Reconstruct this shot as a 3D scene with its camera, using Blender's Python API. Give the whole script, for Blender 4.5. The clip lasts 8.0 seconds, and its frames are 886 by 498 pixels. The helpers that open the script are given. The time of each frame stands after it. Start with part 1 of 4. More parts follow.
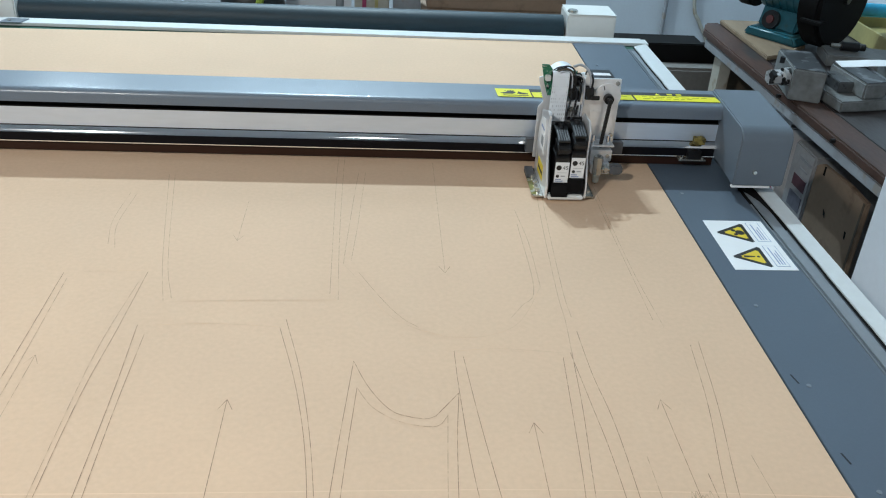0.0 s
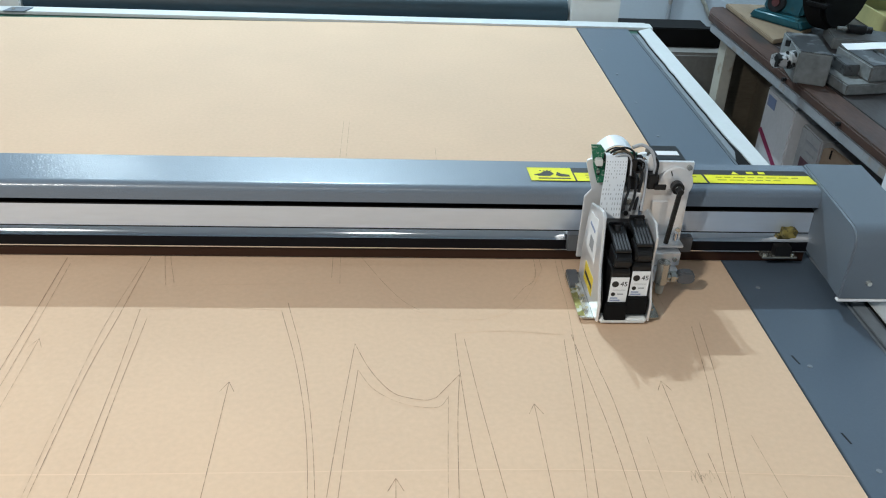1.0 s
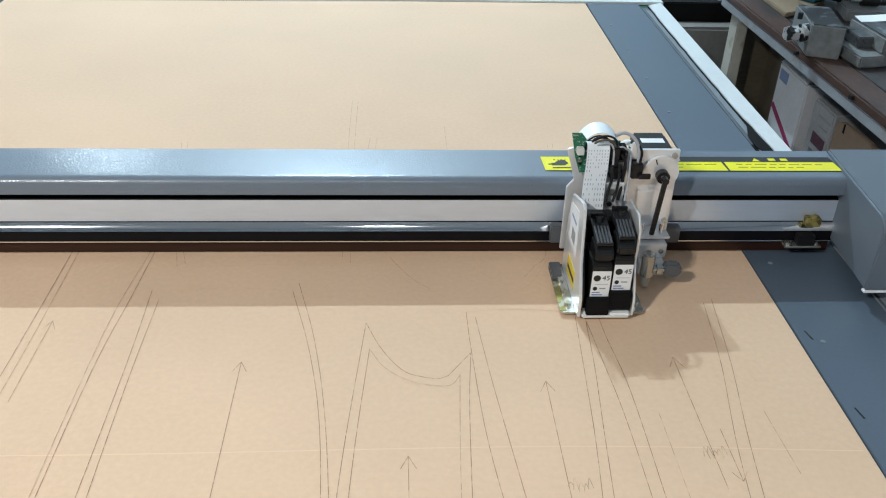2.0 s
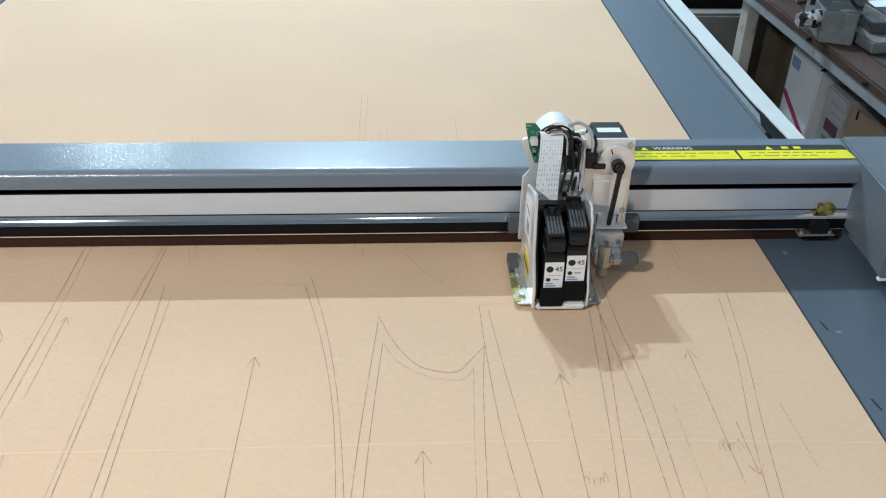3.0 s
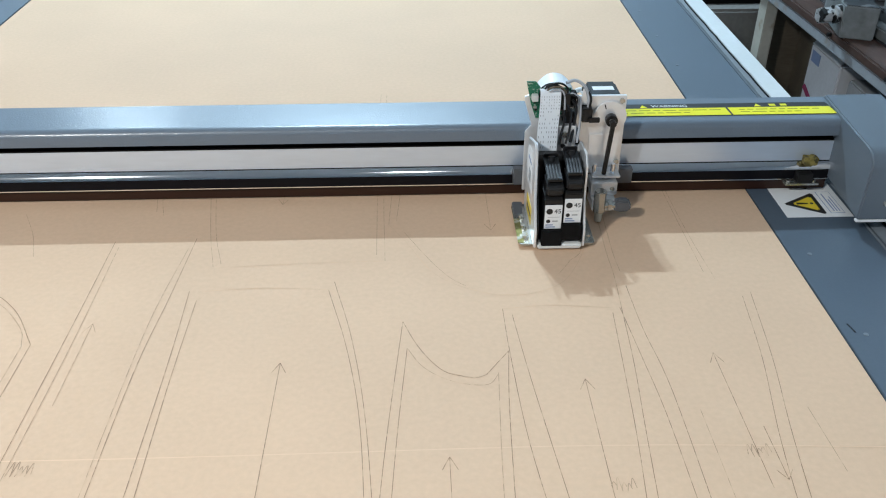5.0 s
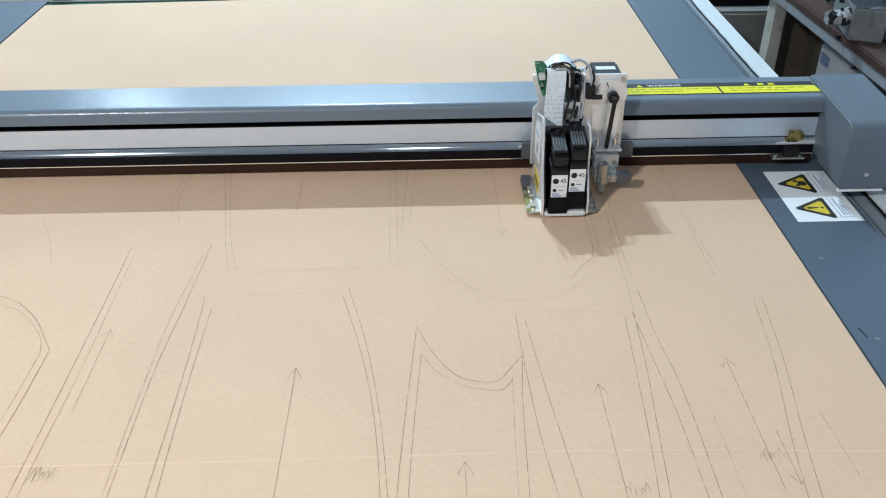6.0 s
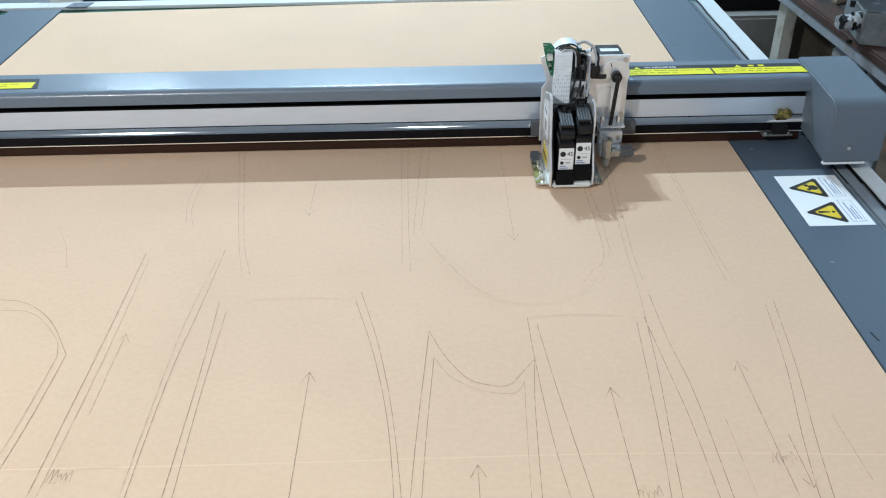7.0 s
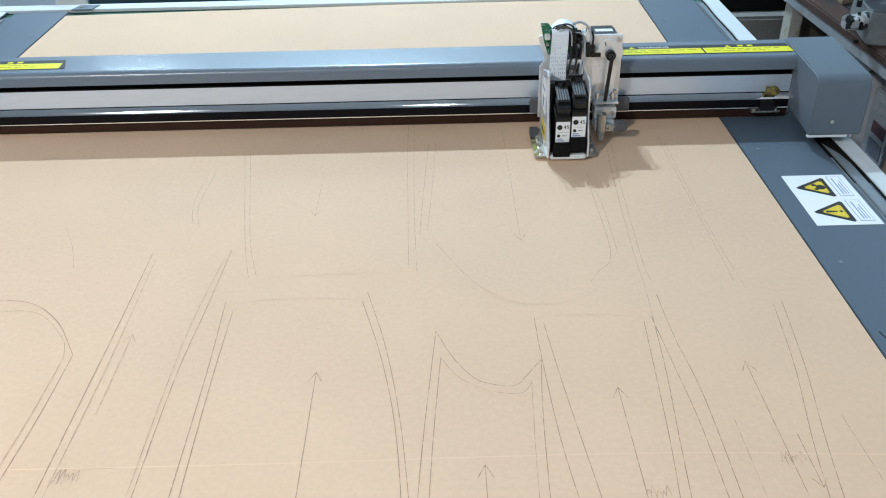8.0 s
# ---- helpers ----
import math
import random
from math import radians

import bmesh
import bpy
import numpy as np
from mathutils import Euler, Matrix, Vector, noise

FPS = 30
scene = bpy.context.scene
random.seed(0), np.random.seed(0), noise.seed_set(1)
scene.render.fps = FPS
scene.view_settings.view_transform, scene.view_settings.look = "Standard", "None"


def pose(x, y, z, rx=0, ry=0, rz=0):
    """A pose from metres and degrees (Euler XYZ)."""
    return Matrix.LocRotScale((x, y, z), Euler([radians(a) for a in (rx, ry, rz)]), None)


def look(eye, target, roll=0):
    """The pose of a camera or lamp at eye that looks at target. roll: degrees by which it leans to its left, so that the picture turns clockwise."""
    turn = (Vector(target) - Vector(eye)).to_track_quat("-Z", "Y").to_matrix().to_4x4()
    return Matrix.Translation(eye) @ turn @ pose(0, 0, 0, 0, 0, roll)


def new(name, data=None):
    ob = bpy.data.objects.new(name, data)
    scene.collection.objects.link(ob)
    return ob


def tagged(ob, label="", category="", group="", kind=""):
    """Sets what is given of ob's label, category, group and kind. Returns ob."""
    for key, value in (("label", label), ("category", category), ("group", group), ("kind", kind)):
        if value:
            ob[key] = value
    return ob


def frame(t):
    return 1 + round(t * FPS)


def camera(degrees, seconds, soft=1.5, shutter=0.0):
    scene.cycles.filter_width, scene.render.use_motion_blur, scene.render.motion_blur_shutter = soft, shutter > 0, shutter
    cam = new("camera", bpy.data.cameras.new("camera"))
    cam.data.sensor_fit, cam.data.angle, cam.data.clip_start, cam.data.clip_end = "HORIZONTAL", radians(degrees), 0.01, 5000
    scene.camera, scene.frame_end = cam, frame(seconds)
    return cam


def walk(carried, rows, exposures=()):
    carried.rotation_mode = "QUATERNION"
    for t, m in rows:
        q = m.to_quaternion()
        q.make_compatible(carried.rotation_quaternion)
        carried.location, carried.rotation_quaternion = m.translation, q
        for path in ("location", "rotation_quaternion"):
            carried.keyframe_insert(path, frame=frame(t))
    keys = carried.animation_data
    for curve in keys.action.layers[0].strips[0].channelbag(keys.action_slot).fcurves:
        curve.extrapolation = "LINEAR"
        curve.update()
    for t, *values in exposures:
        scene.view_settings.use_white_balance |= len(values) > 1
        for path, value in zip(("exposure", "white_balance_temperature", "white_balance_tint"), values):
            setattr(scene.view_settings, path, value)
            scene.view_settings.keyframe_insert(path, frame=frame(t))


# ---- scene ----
cam = camera(54.0, 8.0, 1.1)
PATH = [
    (0, (-0.458, -0.998, 1.484), (-0.306, 0.728, 0.485), 3.4),
    (0.5, (-0.458, -1.003, 1.486), (-0.318, 0.719, 0.478), 3.2),
    (1, (-0.449, -1.004, 1.479), (-0.316, 0.71, 0.458), 2.8),
    (1.5, (-0.444, -1.005, 1.48), (-0.323, 0.702, 0.444), 2.4),
    (2, (-0.448, -1.003, 1.477), (-0.34, 0.688, 0.415), 1.8),
    (3.5, (-0.451, -0.995, 1.48), (-0.375, 0.683, 0.395), 0.6),
    (4, (-0.45, -0.993, 1.48), (-0.384, 0.685, 0.393), 0.3),
    (4.5, (-0.456, -0.991, 1.483), (-0.396, 0.683, 0.391), 0.1),
    (6, (-0.469, -0.995, 1.497), (-0.431, 0.68, 0.406), -0.5),
    (6.5, (-0.474, -0.999, 1.502), (-0.444, 0.679, 0.415), -0.8),
    (7, (-0.472, -1.001, 1.5), (-0.456, 0.682, 0.419), -1.0),
    (7.5, (-0.473, -1.0, 1.498), (-0.46, 0.683, 0.417), -1.0),
    (8, (-0.474, -1.001, 1.496), (-0.469, 0.685, 0.421), -1.3),
]
walk(cam, [(t, look(eye, target, roll)) for t, eye, target, roll in PATH], [(0.0, -0.34, 5960, 8), (1.0, -0.22, 5980, 8), (2.0, -0.20, 6000, 9), (4.0, -0.21, 5840, 8), (8.0, -0.17, 5690, 8)])

# ---------------------------------------------------------------- world and light
world = bpy.data.worlds.new("room_world")
world.use_nodes = True
world.node_tree.nodes["Background"].inputs[0].default_value = (0.9, 0.95, 1.0, 1)
world.node_tree.nodes["Background"].inputs[1].default_value = 0.02
scene.world = world

Z = 0.88            # height of the plotter's bed
CEIL = 3.88
# x, y, height, watts, half the spread of the two heads
LAMPS = [(-0.84, 3.00, CEIL, 200, 0.12), (-1.86, -1.72, 2.80, 92, 0.05), (-0.505, -2.65, CEIL, 18, 0.07)]


# ---------------------------------------------------------------- materials
def material(name, base, rough=0.5, metal=0.0, var=0.12, scale=6.0, fine=90.0, bump=0.0, bump_scale=400.0, dark=None, coat=0.0, stretch=(1, 1, 1), spots=0.0, spot_scale=25.0, spot_colour=(0.03, 0.03, 0.03), rough_var=0.1):
    m = bpy.data.materials.new(name)
    m.use_nodes = True
    nt = m.node_tree
    n, link = nt.nodes, nt.links.new
    b = n["Principled BSDF"]
    b.inputs["Metallic"].default_value = metal
    b.inputs["Roughness"].default_value = rough
    b.inputs["Coat Weight"].default_value = coat
    b.inputs["Coat Roughness"].default_value = 0.22
    tc = n.new("ShaderNodeTexCoord")
    mp = n.new("ShaderNodeMapping")
    mp.inputs["Scale"].default_value = stretch
    link(tc.outputs["Object"], mp.inputs["Vector"])
    big = n.new("ShaderNodeTexNoise")
    big.inputs["Scale"].default_value = scale
    big.inputs["Detail"].default_value = 4
    link(mp.outputs[0], big.inputs["Vector"])
    small = n.new("ShaderNodeTexNoise")
    small.inputs["Scale"].default_value = fine
    small.inputs["Detail"].default_value = 3
    link(mp.outputs[0], small.inputs["Vector"])
    mix = n.new("ShaderNodeMix")
    mix.data_type = "FLOAT"
    mix.inputs["Factor"].default_value = 0.4
    link(big.outputs["Fac"], mix.inputs[2])
    link(small.outputs["Fac"], mix.inputs[3])
    ramp = n.new("ShaderNodeValToRGB")
    lo = dark or tuple(c * (1 - var) for c in base)
    hi = tuple(min(1.0, c * (1 + var * 0.6)) for c in base)
    ramp.color_ramp.elements[0].position, ramp.color_ramp.elements[1].position = 0.32, 0.68
    ramp.color_ramp.elements[0].color, ramp.color_ramp.elements[1].color = (*lo, 1), (*hi, 1)
    link(mix.outputs[0], ramp.inputs[0])
    colour = ramp.outputs[0]
    if spots:
        vor = n.new("ShaderNodeTexNoise")
        vor.inputs["Scale"].default_value = spot_scale
        vor.inputs["Detail"].default_value = 6
        link(mp.outputs[0], vor.inputs["Vector"])
        cut = n.new("ShaderNodeValToRGB")
        cut.color_ramp.elements[0].position, cut.color_ramp.elements[1].position = 0.62 - 0.2 * spots, 0.68 - 0.2 * spots
        link(vor.outputs["Fac"], cut.inputs[0])
        over = n.new("ShaderNodeMix")
        over.data_type = "RGBA"
        link(cut.outputs[0], over.inputs["Factor"])
        link(colour, over.inputs[6])
        over.inputs[7].default_value = (*spot_colour, 1)
        colour = over.outputs[2]
    link(colour, b.inputs["Base Color"])
    rr = n.new("ShaderNodeMapRange")
    rr.inputs["To Min"].default_value, rr.inputs["To Max"].default_value = max(0.02, rough - rough_var * 0.5), min(1, rough + rough_var * 0.5)
    link(big.outputs["Fac"], rr.inputs["Value"])
    link(rr.outputs[0], b.inputs["Roughness"])
    if bump:
        bn = n.new("ShaderNodeTexNoise")
        bn.inputs["Scale"].default_value = bump_scale
        bn.inputs["Detail"].default_value = 2
        link(mp.outputs[0], bn.inputs["Vector"])
        bp = n.new("ShaderNodeBump")
        bp.inputs["Strength"].default_value = bump
        bp.inputs["Distance"].default_value = 0.002
        link(bn.outputs["Fac"], bp.inputs["Height"])
        link(bp.outputs[0], b.inputs["Normal"])
    return m


def glow(name, colour, strength):
    m = bpy.data.materials.new(name)
    m.use_nodes = True
    b = m.node_tree.nodes["Principled BSDF"]
    b.inputs["Base Color"].default_value = (0.9, 0.9, 0.9, 1)
    b.inputs["Emission Color"].default_value = (*colour, 1)
    b.inputs["Emission Strength"].default_value = strength
    return m


KRAFT = material("kraft_paper", (0.640, 0.447, 0.300), 0.80, var=0.085, scale=3.5, fine=160, bump=0.03, bump_scale=70, rough_var=0.12)
CREASE = material("paper_crease", (0.69, 0.485, 0.32), 0.6, var=0.06)
PEN = material("pen_ink", (0.33, 0.208, 0.125), 0.7, var=0.45, scale=45, fine=240, spots=0.45, spot_scale=110, spot_colour=(0.50, 0.34, 0.215))
PEN_FAINT_OR_FAR = material("pen_ink_faint_or_far", (0.46, 0.312, 0.198), 0.7, var=0.3, scale=45, fine=240, spots=0.5, spot_scale=90, spot_colour=(0.58, 0.40, 0.26))
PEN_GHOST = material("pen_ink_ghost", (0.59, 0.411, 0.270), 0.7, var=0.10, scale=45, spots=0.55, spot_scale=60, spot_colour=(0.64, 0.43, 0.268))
GREEN_MAT = material("green_felt", (0.03, 0.10, 0.07), 0.85, bump=0.3, bump_scale=900)
GREY_PAINT = material("blue_grey_paint", (0.073, 0.099, 0.134), 0.43, var=0.08, scale=3, fine=300, bump=0.05, bump_scale=900, spots=0.0)
BEAM_PAINT = material("beam_grey_paint", (0.128, 0.160, 0.204), 0.46, var=0.05, scale=4, fine=500, bump=0.15, bump_scale=420, coat=0.5)
WHITE_PAINT = material("white_paint", (0.62, 0.645, 0.65), 0.42, var=0.07, scale=5, spots=0.0)
WHITE_PLASTIC = material("white_plastic", (0.72, 0.73, 0.71), 0.35, var=0.05)
ALU = material("brushed_aluminium", (0.68, 0.76, 0.88), 0.34, 0.6, var=0.07, scale=3, fine=160, stretch=(0.15, 1, 1), rough_var=0.15)
CAP_PAINT = material("cap_grey_paint", (0.118, 0.145, 0.178), 0.50, var=0.05, scale=5, fine=400, bump=0.05, bump_scale=700)
STEEL_LIP = material("lip_steel", (0.86, 0.84, 0.82), 0.15, 1.0, var=0.1, rough_var=0.04)
UNDER_SHADE = material("under_beam_shade", (0.026, 0.010, 0.006), 0.3, var=0.2, stretch=(0.2, 1, 1))
ALU_PLATE = material("milled_aluminium", (0.86, 0.86, 0.87), 0.30, 0.55, var=0.07, scale=20)
ZINC = material("zinc_plate", (0.56, 0.56, 0.52), 0.25, 0.9, var=0.15, scale=25)
CHROME = material("polished_rail", (0.80, 0.81, 0.83), 0.06, 1.0, var=0.04, rough_var=0.02)
BLACK = material("black_plastic", (0.009, 0.009, 0.010), 0.36, var=0.2)
BLACK_MATT = material("black_rubber", (0.006, 0.006, 0.0065), 0.8, var=0.2)
BLACK_ANOD = material("black_anodised", (0.006, 0.0062, 0.0085), 0.28, 0.0, var=0.15, stretch=(0.2, 1, 1))
LABEL_WHITE = material("label_paper", (0.80, 0.81, 0.82), 0.45, var=0.03)
INK = material("printing_ink", (0.015, 0.015, 0.015), 0.5, var=0.1)
INK_GREY = material("small_print", (0.30, 0.31, 0.33), 0.5, var=0.1)
INK_BLUE = material("blue_print", (0.22, 0.28, 0.45), 0.5, var=0.1)
YELLOW = material("yellow_sticker", (0.80, 0.76, 0.0), 0.35, var=0.04)
YELLOW_SIGN = material("yellow_sign", (0.72, 0.55, 0.03), 0.4, var=0.05)
OLIVE_TEXT = material("sticker_print", (0.30, 0.28, 0.01), 0.5)
PCB = material("circuit_board_green", (0.02, 0.16, 0.085), 0.4, var=0.25, scale=120, spots=0.35, spot_scale=260, spot_colour=(0.35, 0.42, 0.36))
CABLE_GREY = material("cable_grey", (0.42, 0.43, 0.46), 0.45)
FFC = material("flat_cable_white", (0.76, 0.79, 0.83), 0.4, var=0.04)
TEAL_ROLL = material("teal_cloth_roll", (0.010, 0.030, 0.044), 0.55, var=0.25, scale=8, stretch=(0.3, 1, 1), bump=0.1)
FOAM = material("yellow_foam", (0.20, 0.165, 0.045), 0.9, var=0.5, scale=90, spots=0.45, spot_scale=160, spot_colour=(0.06, 0.055, 0.02))
WALL = material("wall_paint", (0.52, 0.57, 0.62), 0.7, var=0.06, scale=2, bump=0.1, bump_scale=60, spots=0.0)
CEILING = material("ceiling_paint", (0.72, 0.73, 0.74), 0.8, var=0.04, scale=2)
FLOOR = material("concrete_floor", (0.24, 0.24, 0.25), 0.55, var=0.2, scale=3, fine=60, spots=0.1)
WOOD_EDGE = material("worn_brown_wood", (0.066, 0.034, 0.024), 0.5, var=0.5, scale=9, fine=60, stretch=(3, 0.7, 3), spots=0.45, spot_scale=3.5, spot_colour=(0.026, 0.023, 0.022), bump=0.3, bump_scale=60)
WOOD_TOP = material("stained_bench_top", (0.060, 0.055, 0.055), 0.45, var=0.4, scale=9, stretch=(2, 0.5, 2), spots=0.45, spot_scale=9, spot_colour=(0.055, 0.05, 0.055), bump=0.2, bump_scale=80)
PLY = material("plywood", (0.225, 0.165, 0.105), 0.6, var=0.22, scale=9, stretch=(3, 0.4, 1), spots=0.30, spot_scale=14, spot_colour=(0.15, 0.105, 0.065))
APRON = material("pale_painted_steel", (0.26, 0.275, 0.295), 0.5, var=0.15, scale=12, spots=0.2, spot_scale=20, spot_colour=(0.24, 0.22, 0.20))
CREAM = material("cream_paint", (0.40, 0.385, 0.33), 0.55, var=0.12, scale=10, spots=0.2, spot_scale=14, spot_colour=(0.3, 0.26, 0.2))
TEAL = material("teal_enamel", (0.018, 0.105, 0.140), 0.36, var=0.2, scale=14, spots=0.15, spot_scale=20, spot_colour=(0.03, 0.09, 0.1))
CAST = material("painted_cast_iron", (0.21, 0.22, 0.22), 0.5, 0.2, var=0.3, scale=22, spots=0.0, bump=0.15)
SCREW_HEAD = material("paint_stained_steel", (0.6, 0.6, 0.6), 0.35, 0.5, var=0.3, scale=40, spots=0.7, spot_scale=55, spot_colour=(0.03, 0.03, 0.03))
STEEL_DARK = material("dark_steel", (0.17, 0.175, 0.18), 0.4, 0.7, var=0.3, scale=15, spots=0.2)
OILY = material("oily_dark_iron", (0.045, 0.047, 0.05), 0.4, 0.3, var=0.4, scale=30, spots=0.35, spot_scale=28, spot_colour=(0.16, 0.165, 0.17))
CARD = material("corrugated_card", (0.27, 0.19, 0.13), 0.75, var=0.15, scale=6, spots=0.12, spot_scale=10, spot_colour=(0.18, 0.12, 0.08))
FOAM_WHITE = material("white_packing_foam", (0.62, 0.62, 0.64), 0.7, var=0.1, scale=12)
YELLOW_BOX = material("yellow_cream_card", (0.36, 0.32, 0.13), 0.55, var=0.12, scale=7)
CYAN = material("cyan_wrap", (0.02, 0.33, 0.55), 0.25, var=0.2, scale=20, coat=0.5)
BLACK_BAG = material("black_bag", (0.012, 0.012, 0.014), 0.4, var=0.4, scale=20, bump=0.5, bump_scale=40)
LIME = material("lime_tape", (0.30, 0.40, 0.05), 0.5, var=0.3, scale=60)
MAGENTA = material("magenta_print", (0.28, 0.035, 0.10), 0.5)
DULL_RED = material("dull_red_plastic", (0.07, 0.012, 0.012), 0.5, var=0.3, scale=60)
GREY_BAG = material("grey_card", (0.36, 0.36, 0.37), 0.6, var=0.2, scale=9, bump=0.4, bump_scale=25)
BROWN_DARK = material("dark_brown_board", (0.115, 0.092, 0.064), 0.55, var=0.35, scale=10, stretch=(0.4, 2, 2))
CABINET = material("white_cabinet_paint", (0.70, 0.73, 0.78), 0.4, var=0.04, scale=2)
PANEL_GLOW = glow("led_panel", (1.0, 0.97, 0.93), 9.0)
CHANNEL_GREY = material("blue_grey_plastic", (0.105, 0.125, 0.150), 0.45, var=0.15, scale=12)
DULL_CARD = material("dull_grey_card", (0.17, 0.165, 0.155), 0.7, var=0.2, scale=7)
PURPLE = material("purple_print", (0.10, 0.045, 0.06), 0.5, var=0.3, scale=50)
GREY_BLUE = material("grey_blue_print", (0.17, 0.17, 0.21), 0.5, var=0.3, scale=50)
GUIDE_GREY = material("grey_guide_plastic", (0.20, 0.225, 0.25), 0.4, var=0.1)
TAPE = material("stained_tape", (0.25, 0.24, 0.07), 0.3, 0.5, var=0.3, scale=40, spots=0.3, spot_scale=60, spot_colour=(0.45, 0.45, 0.38))
CLEAR_GREY = material("grey_moulded_plastic", (0.09, 0.095, 0.105), 0.3, var=0.1)


for glossy, level in ((BEAM_PAINT, 0.14),):
    glossy_tree = glossy.node_tree
    glossy_tree.nodes["Principled BSDF"].inputs["Coat Roughness"].default_value = level
    glossy_tree.links.new(glossy_tree.nodes["Bump"].outputs[0], glossy_tree.nodes["Principled BSDF"].inputs["Coat Normal"])
for dull, level in ((GREY_PAINT, 0.9), (BLACK_MATT, 0.15), (BLACK_ANOD, 0.12), (UNDER_SHADE, 0.35), (BLACK, 0.4)):
    dull.node_tree.nodes["Principled BSDF"].inputs["Specular IOR Level"].default_value = level


# ---------------------------------------------------------------- mesh helpers
ORIGIN = {}


def thing(name, at, label, category, group="", kind=""):
    ob = new(name)
    ob.empty_display_size = 0.05
    ob.location = at
    ORIGIN[ob] = Vector(at)
    return tagged(ob, label, category, group, kind)


def finish(bm, name):
    bmesh.ops.recalc_face_normals(bm, faces=bm.faces[:])
    for e in bm.edges:
        e.smooth = not (len(e.link_faces) == 2 and e.calc_face_angle(0) > 0.6)
    for f in bm.faces:
        f.smooth = True
    me = bpy.data.meshes.new(name)
    bm.to_mesh(me)
    bm.free()
    return me


def part(name, bm, mat, parent, label=""):
    """Links a bmesh, built in the scene's (or its keyed thing's) coordinates, as one mesh under a thing or a part."""
    me = finish(bm, name)
    me.materials.append(mat)
    ob = new(name, me)
    root = parent
    while root.parent:
        root = root.parent
    me.transform(Matrix.Translation(-ORIGIN[root]))
    ob.parent = parent
    return tagged(ob, label)


def solid(name, bm, mat, label="", category="", group="", kind=""):
    """One top-level mesh."""
    me = finish(bm, name)
    me.materials.append(mat)
    return tagged(new(name, me), label, category, group, kind)


def bev(bm, w, seg=2):
    if w:
        bmesh.ops.bevel(bm, geom=bm.edges[:], offset=w, segments=seg, affect="EDGES", clamp_overlap=True)
    return bm


def box(x0, x1, y0, y1, z0, z1, w=0.0, seg=2):
    bm = bmesh.new()
    bmesh.ops.create_cube(bm, size=1)
    bmesh.ops.scale(bm, vec=(x1 - x0, y1 - y0, z1 - z0), verts=bm.verts)
    bmesh.ops.translate(bm, vec=((x0 + x1) / 2, (y0 + y1) / 2, (z0 + z1) / 2), verts=bm.verts)
    return bev(bm, w, seg)


def prism(profile, axis, a, b, w=0.0, seg=2):
    """A closed outline drawn out along an axis from a to b: (y, z) along x, (x, z) along y, (x, y) along z."""
    put = {"x": lambda u, v, s: (s, u, v), "y": lambda u, v, s: (u, s, v), "z": lambda u, v, s: (u, v, s)}[axis]
    bm = bmesh.new()
    lo = [bm.verts.new(put(u, v, a)) for u, v in profile]
    hi = [bm.verts.new(put(u, v, b)) for u, v in profile]
    bm.faces.new(lo)
    bm.faces.new(hi[::-1])
    for i in range(len(lo)):
        j = (i + 1) % len(lo)
        bm.faces.new((lo[i], hi[i], hi[j], lo[j]))
    bmesh.ops.recalc_face_normals(bm, faces=bm.faces[:])
    return bev(bm, w, seg)


def rod(p, q, r, seg=20, r2=None, w=0.0):
    p, q = Vector(p), Vector(q)
    bm = bmesh.new()
    bmesh.ops.create_cone(bm, cap_ends=True, segments=seg, radius1=r, radius2=r if r2 is None else r2, depth=(q - p).length)
    if w:
        rim = [e for e in bm.edges if abs(e.verts[0].co.z - e.verts[1].co.z) < 1e-6]
        bmesh.ops.bevel(bm, geom=rim, offset=w, segments=2, affect="EDGES")
    turn = (q - p).to_track_quat("Z", "Y").to_matrix().to_4x4()
    bmesh.ops.transform(bm, matrix=Matrix.Translation((p + q) / 2) @ turn, verts=bm.verts)
    return bm


def smooth_path(points, steps=8):
    """A soft curve through a few points."""
    pts = [Vector(p) for p in points]
    if len(pts) < 3:
        return pts
    ext = [2 * pts[0] - pts[1], *pts, 2 * pts[-1] - pts[-2]]
    out = []
    for i in range(1, len(ext) - 2):
        a, b, c, d = ext[i - 1:i + 3]
        for s in range(steps):
            t = s / steps
            out.append(0.5 * (2 * b + (c - a) * t + (2 * a - 5 * b + 4 * c - d) * t * t + (3 * b - a - 3 * c + d) * t ** 3))
    return out + [pts[-1]]


def tube(points, r, seg=8, steps=8):
    path = smooth_path(points, steps)
    bm = bmesh.new()
    rings = []
    for i, p in enumerate(path):
        d = path[min(i + 1, len(path) - 1)] - path[max(i - 1, 0)]
        q = d.to_track_quat("Z", "Y")
        rings.append([bm.verts.new(p + q @ Vector((r * math.cos(k * math.tau / seg), r * math.sin(k * math.tau / seg), 0))) for k in range(seg)])
    for a, b in zip(rings, rings[1:]):
        for k in range(seg):
            bm.faces.new((a[k], a[(k + 1) % seg], b[(k + 1) % seg], b[k]))
    bm.faces.new(rings[0])
    bm.faces.new(rings[-1][::-1])
    return bm


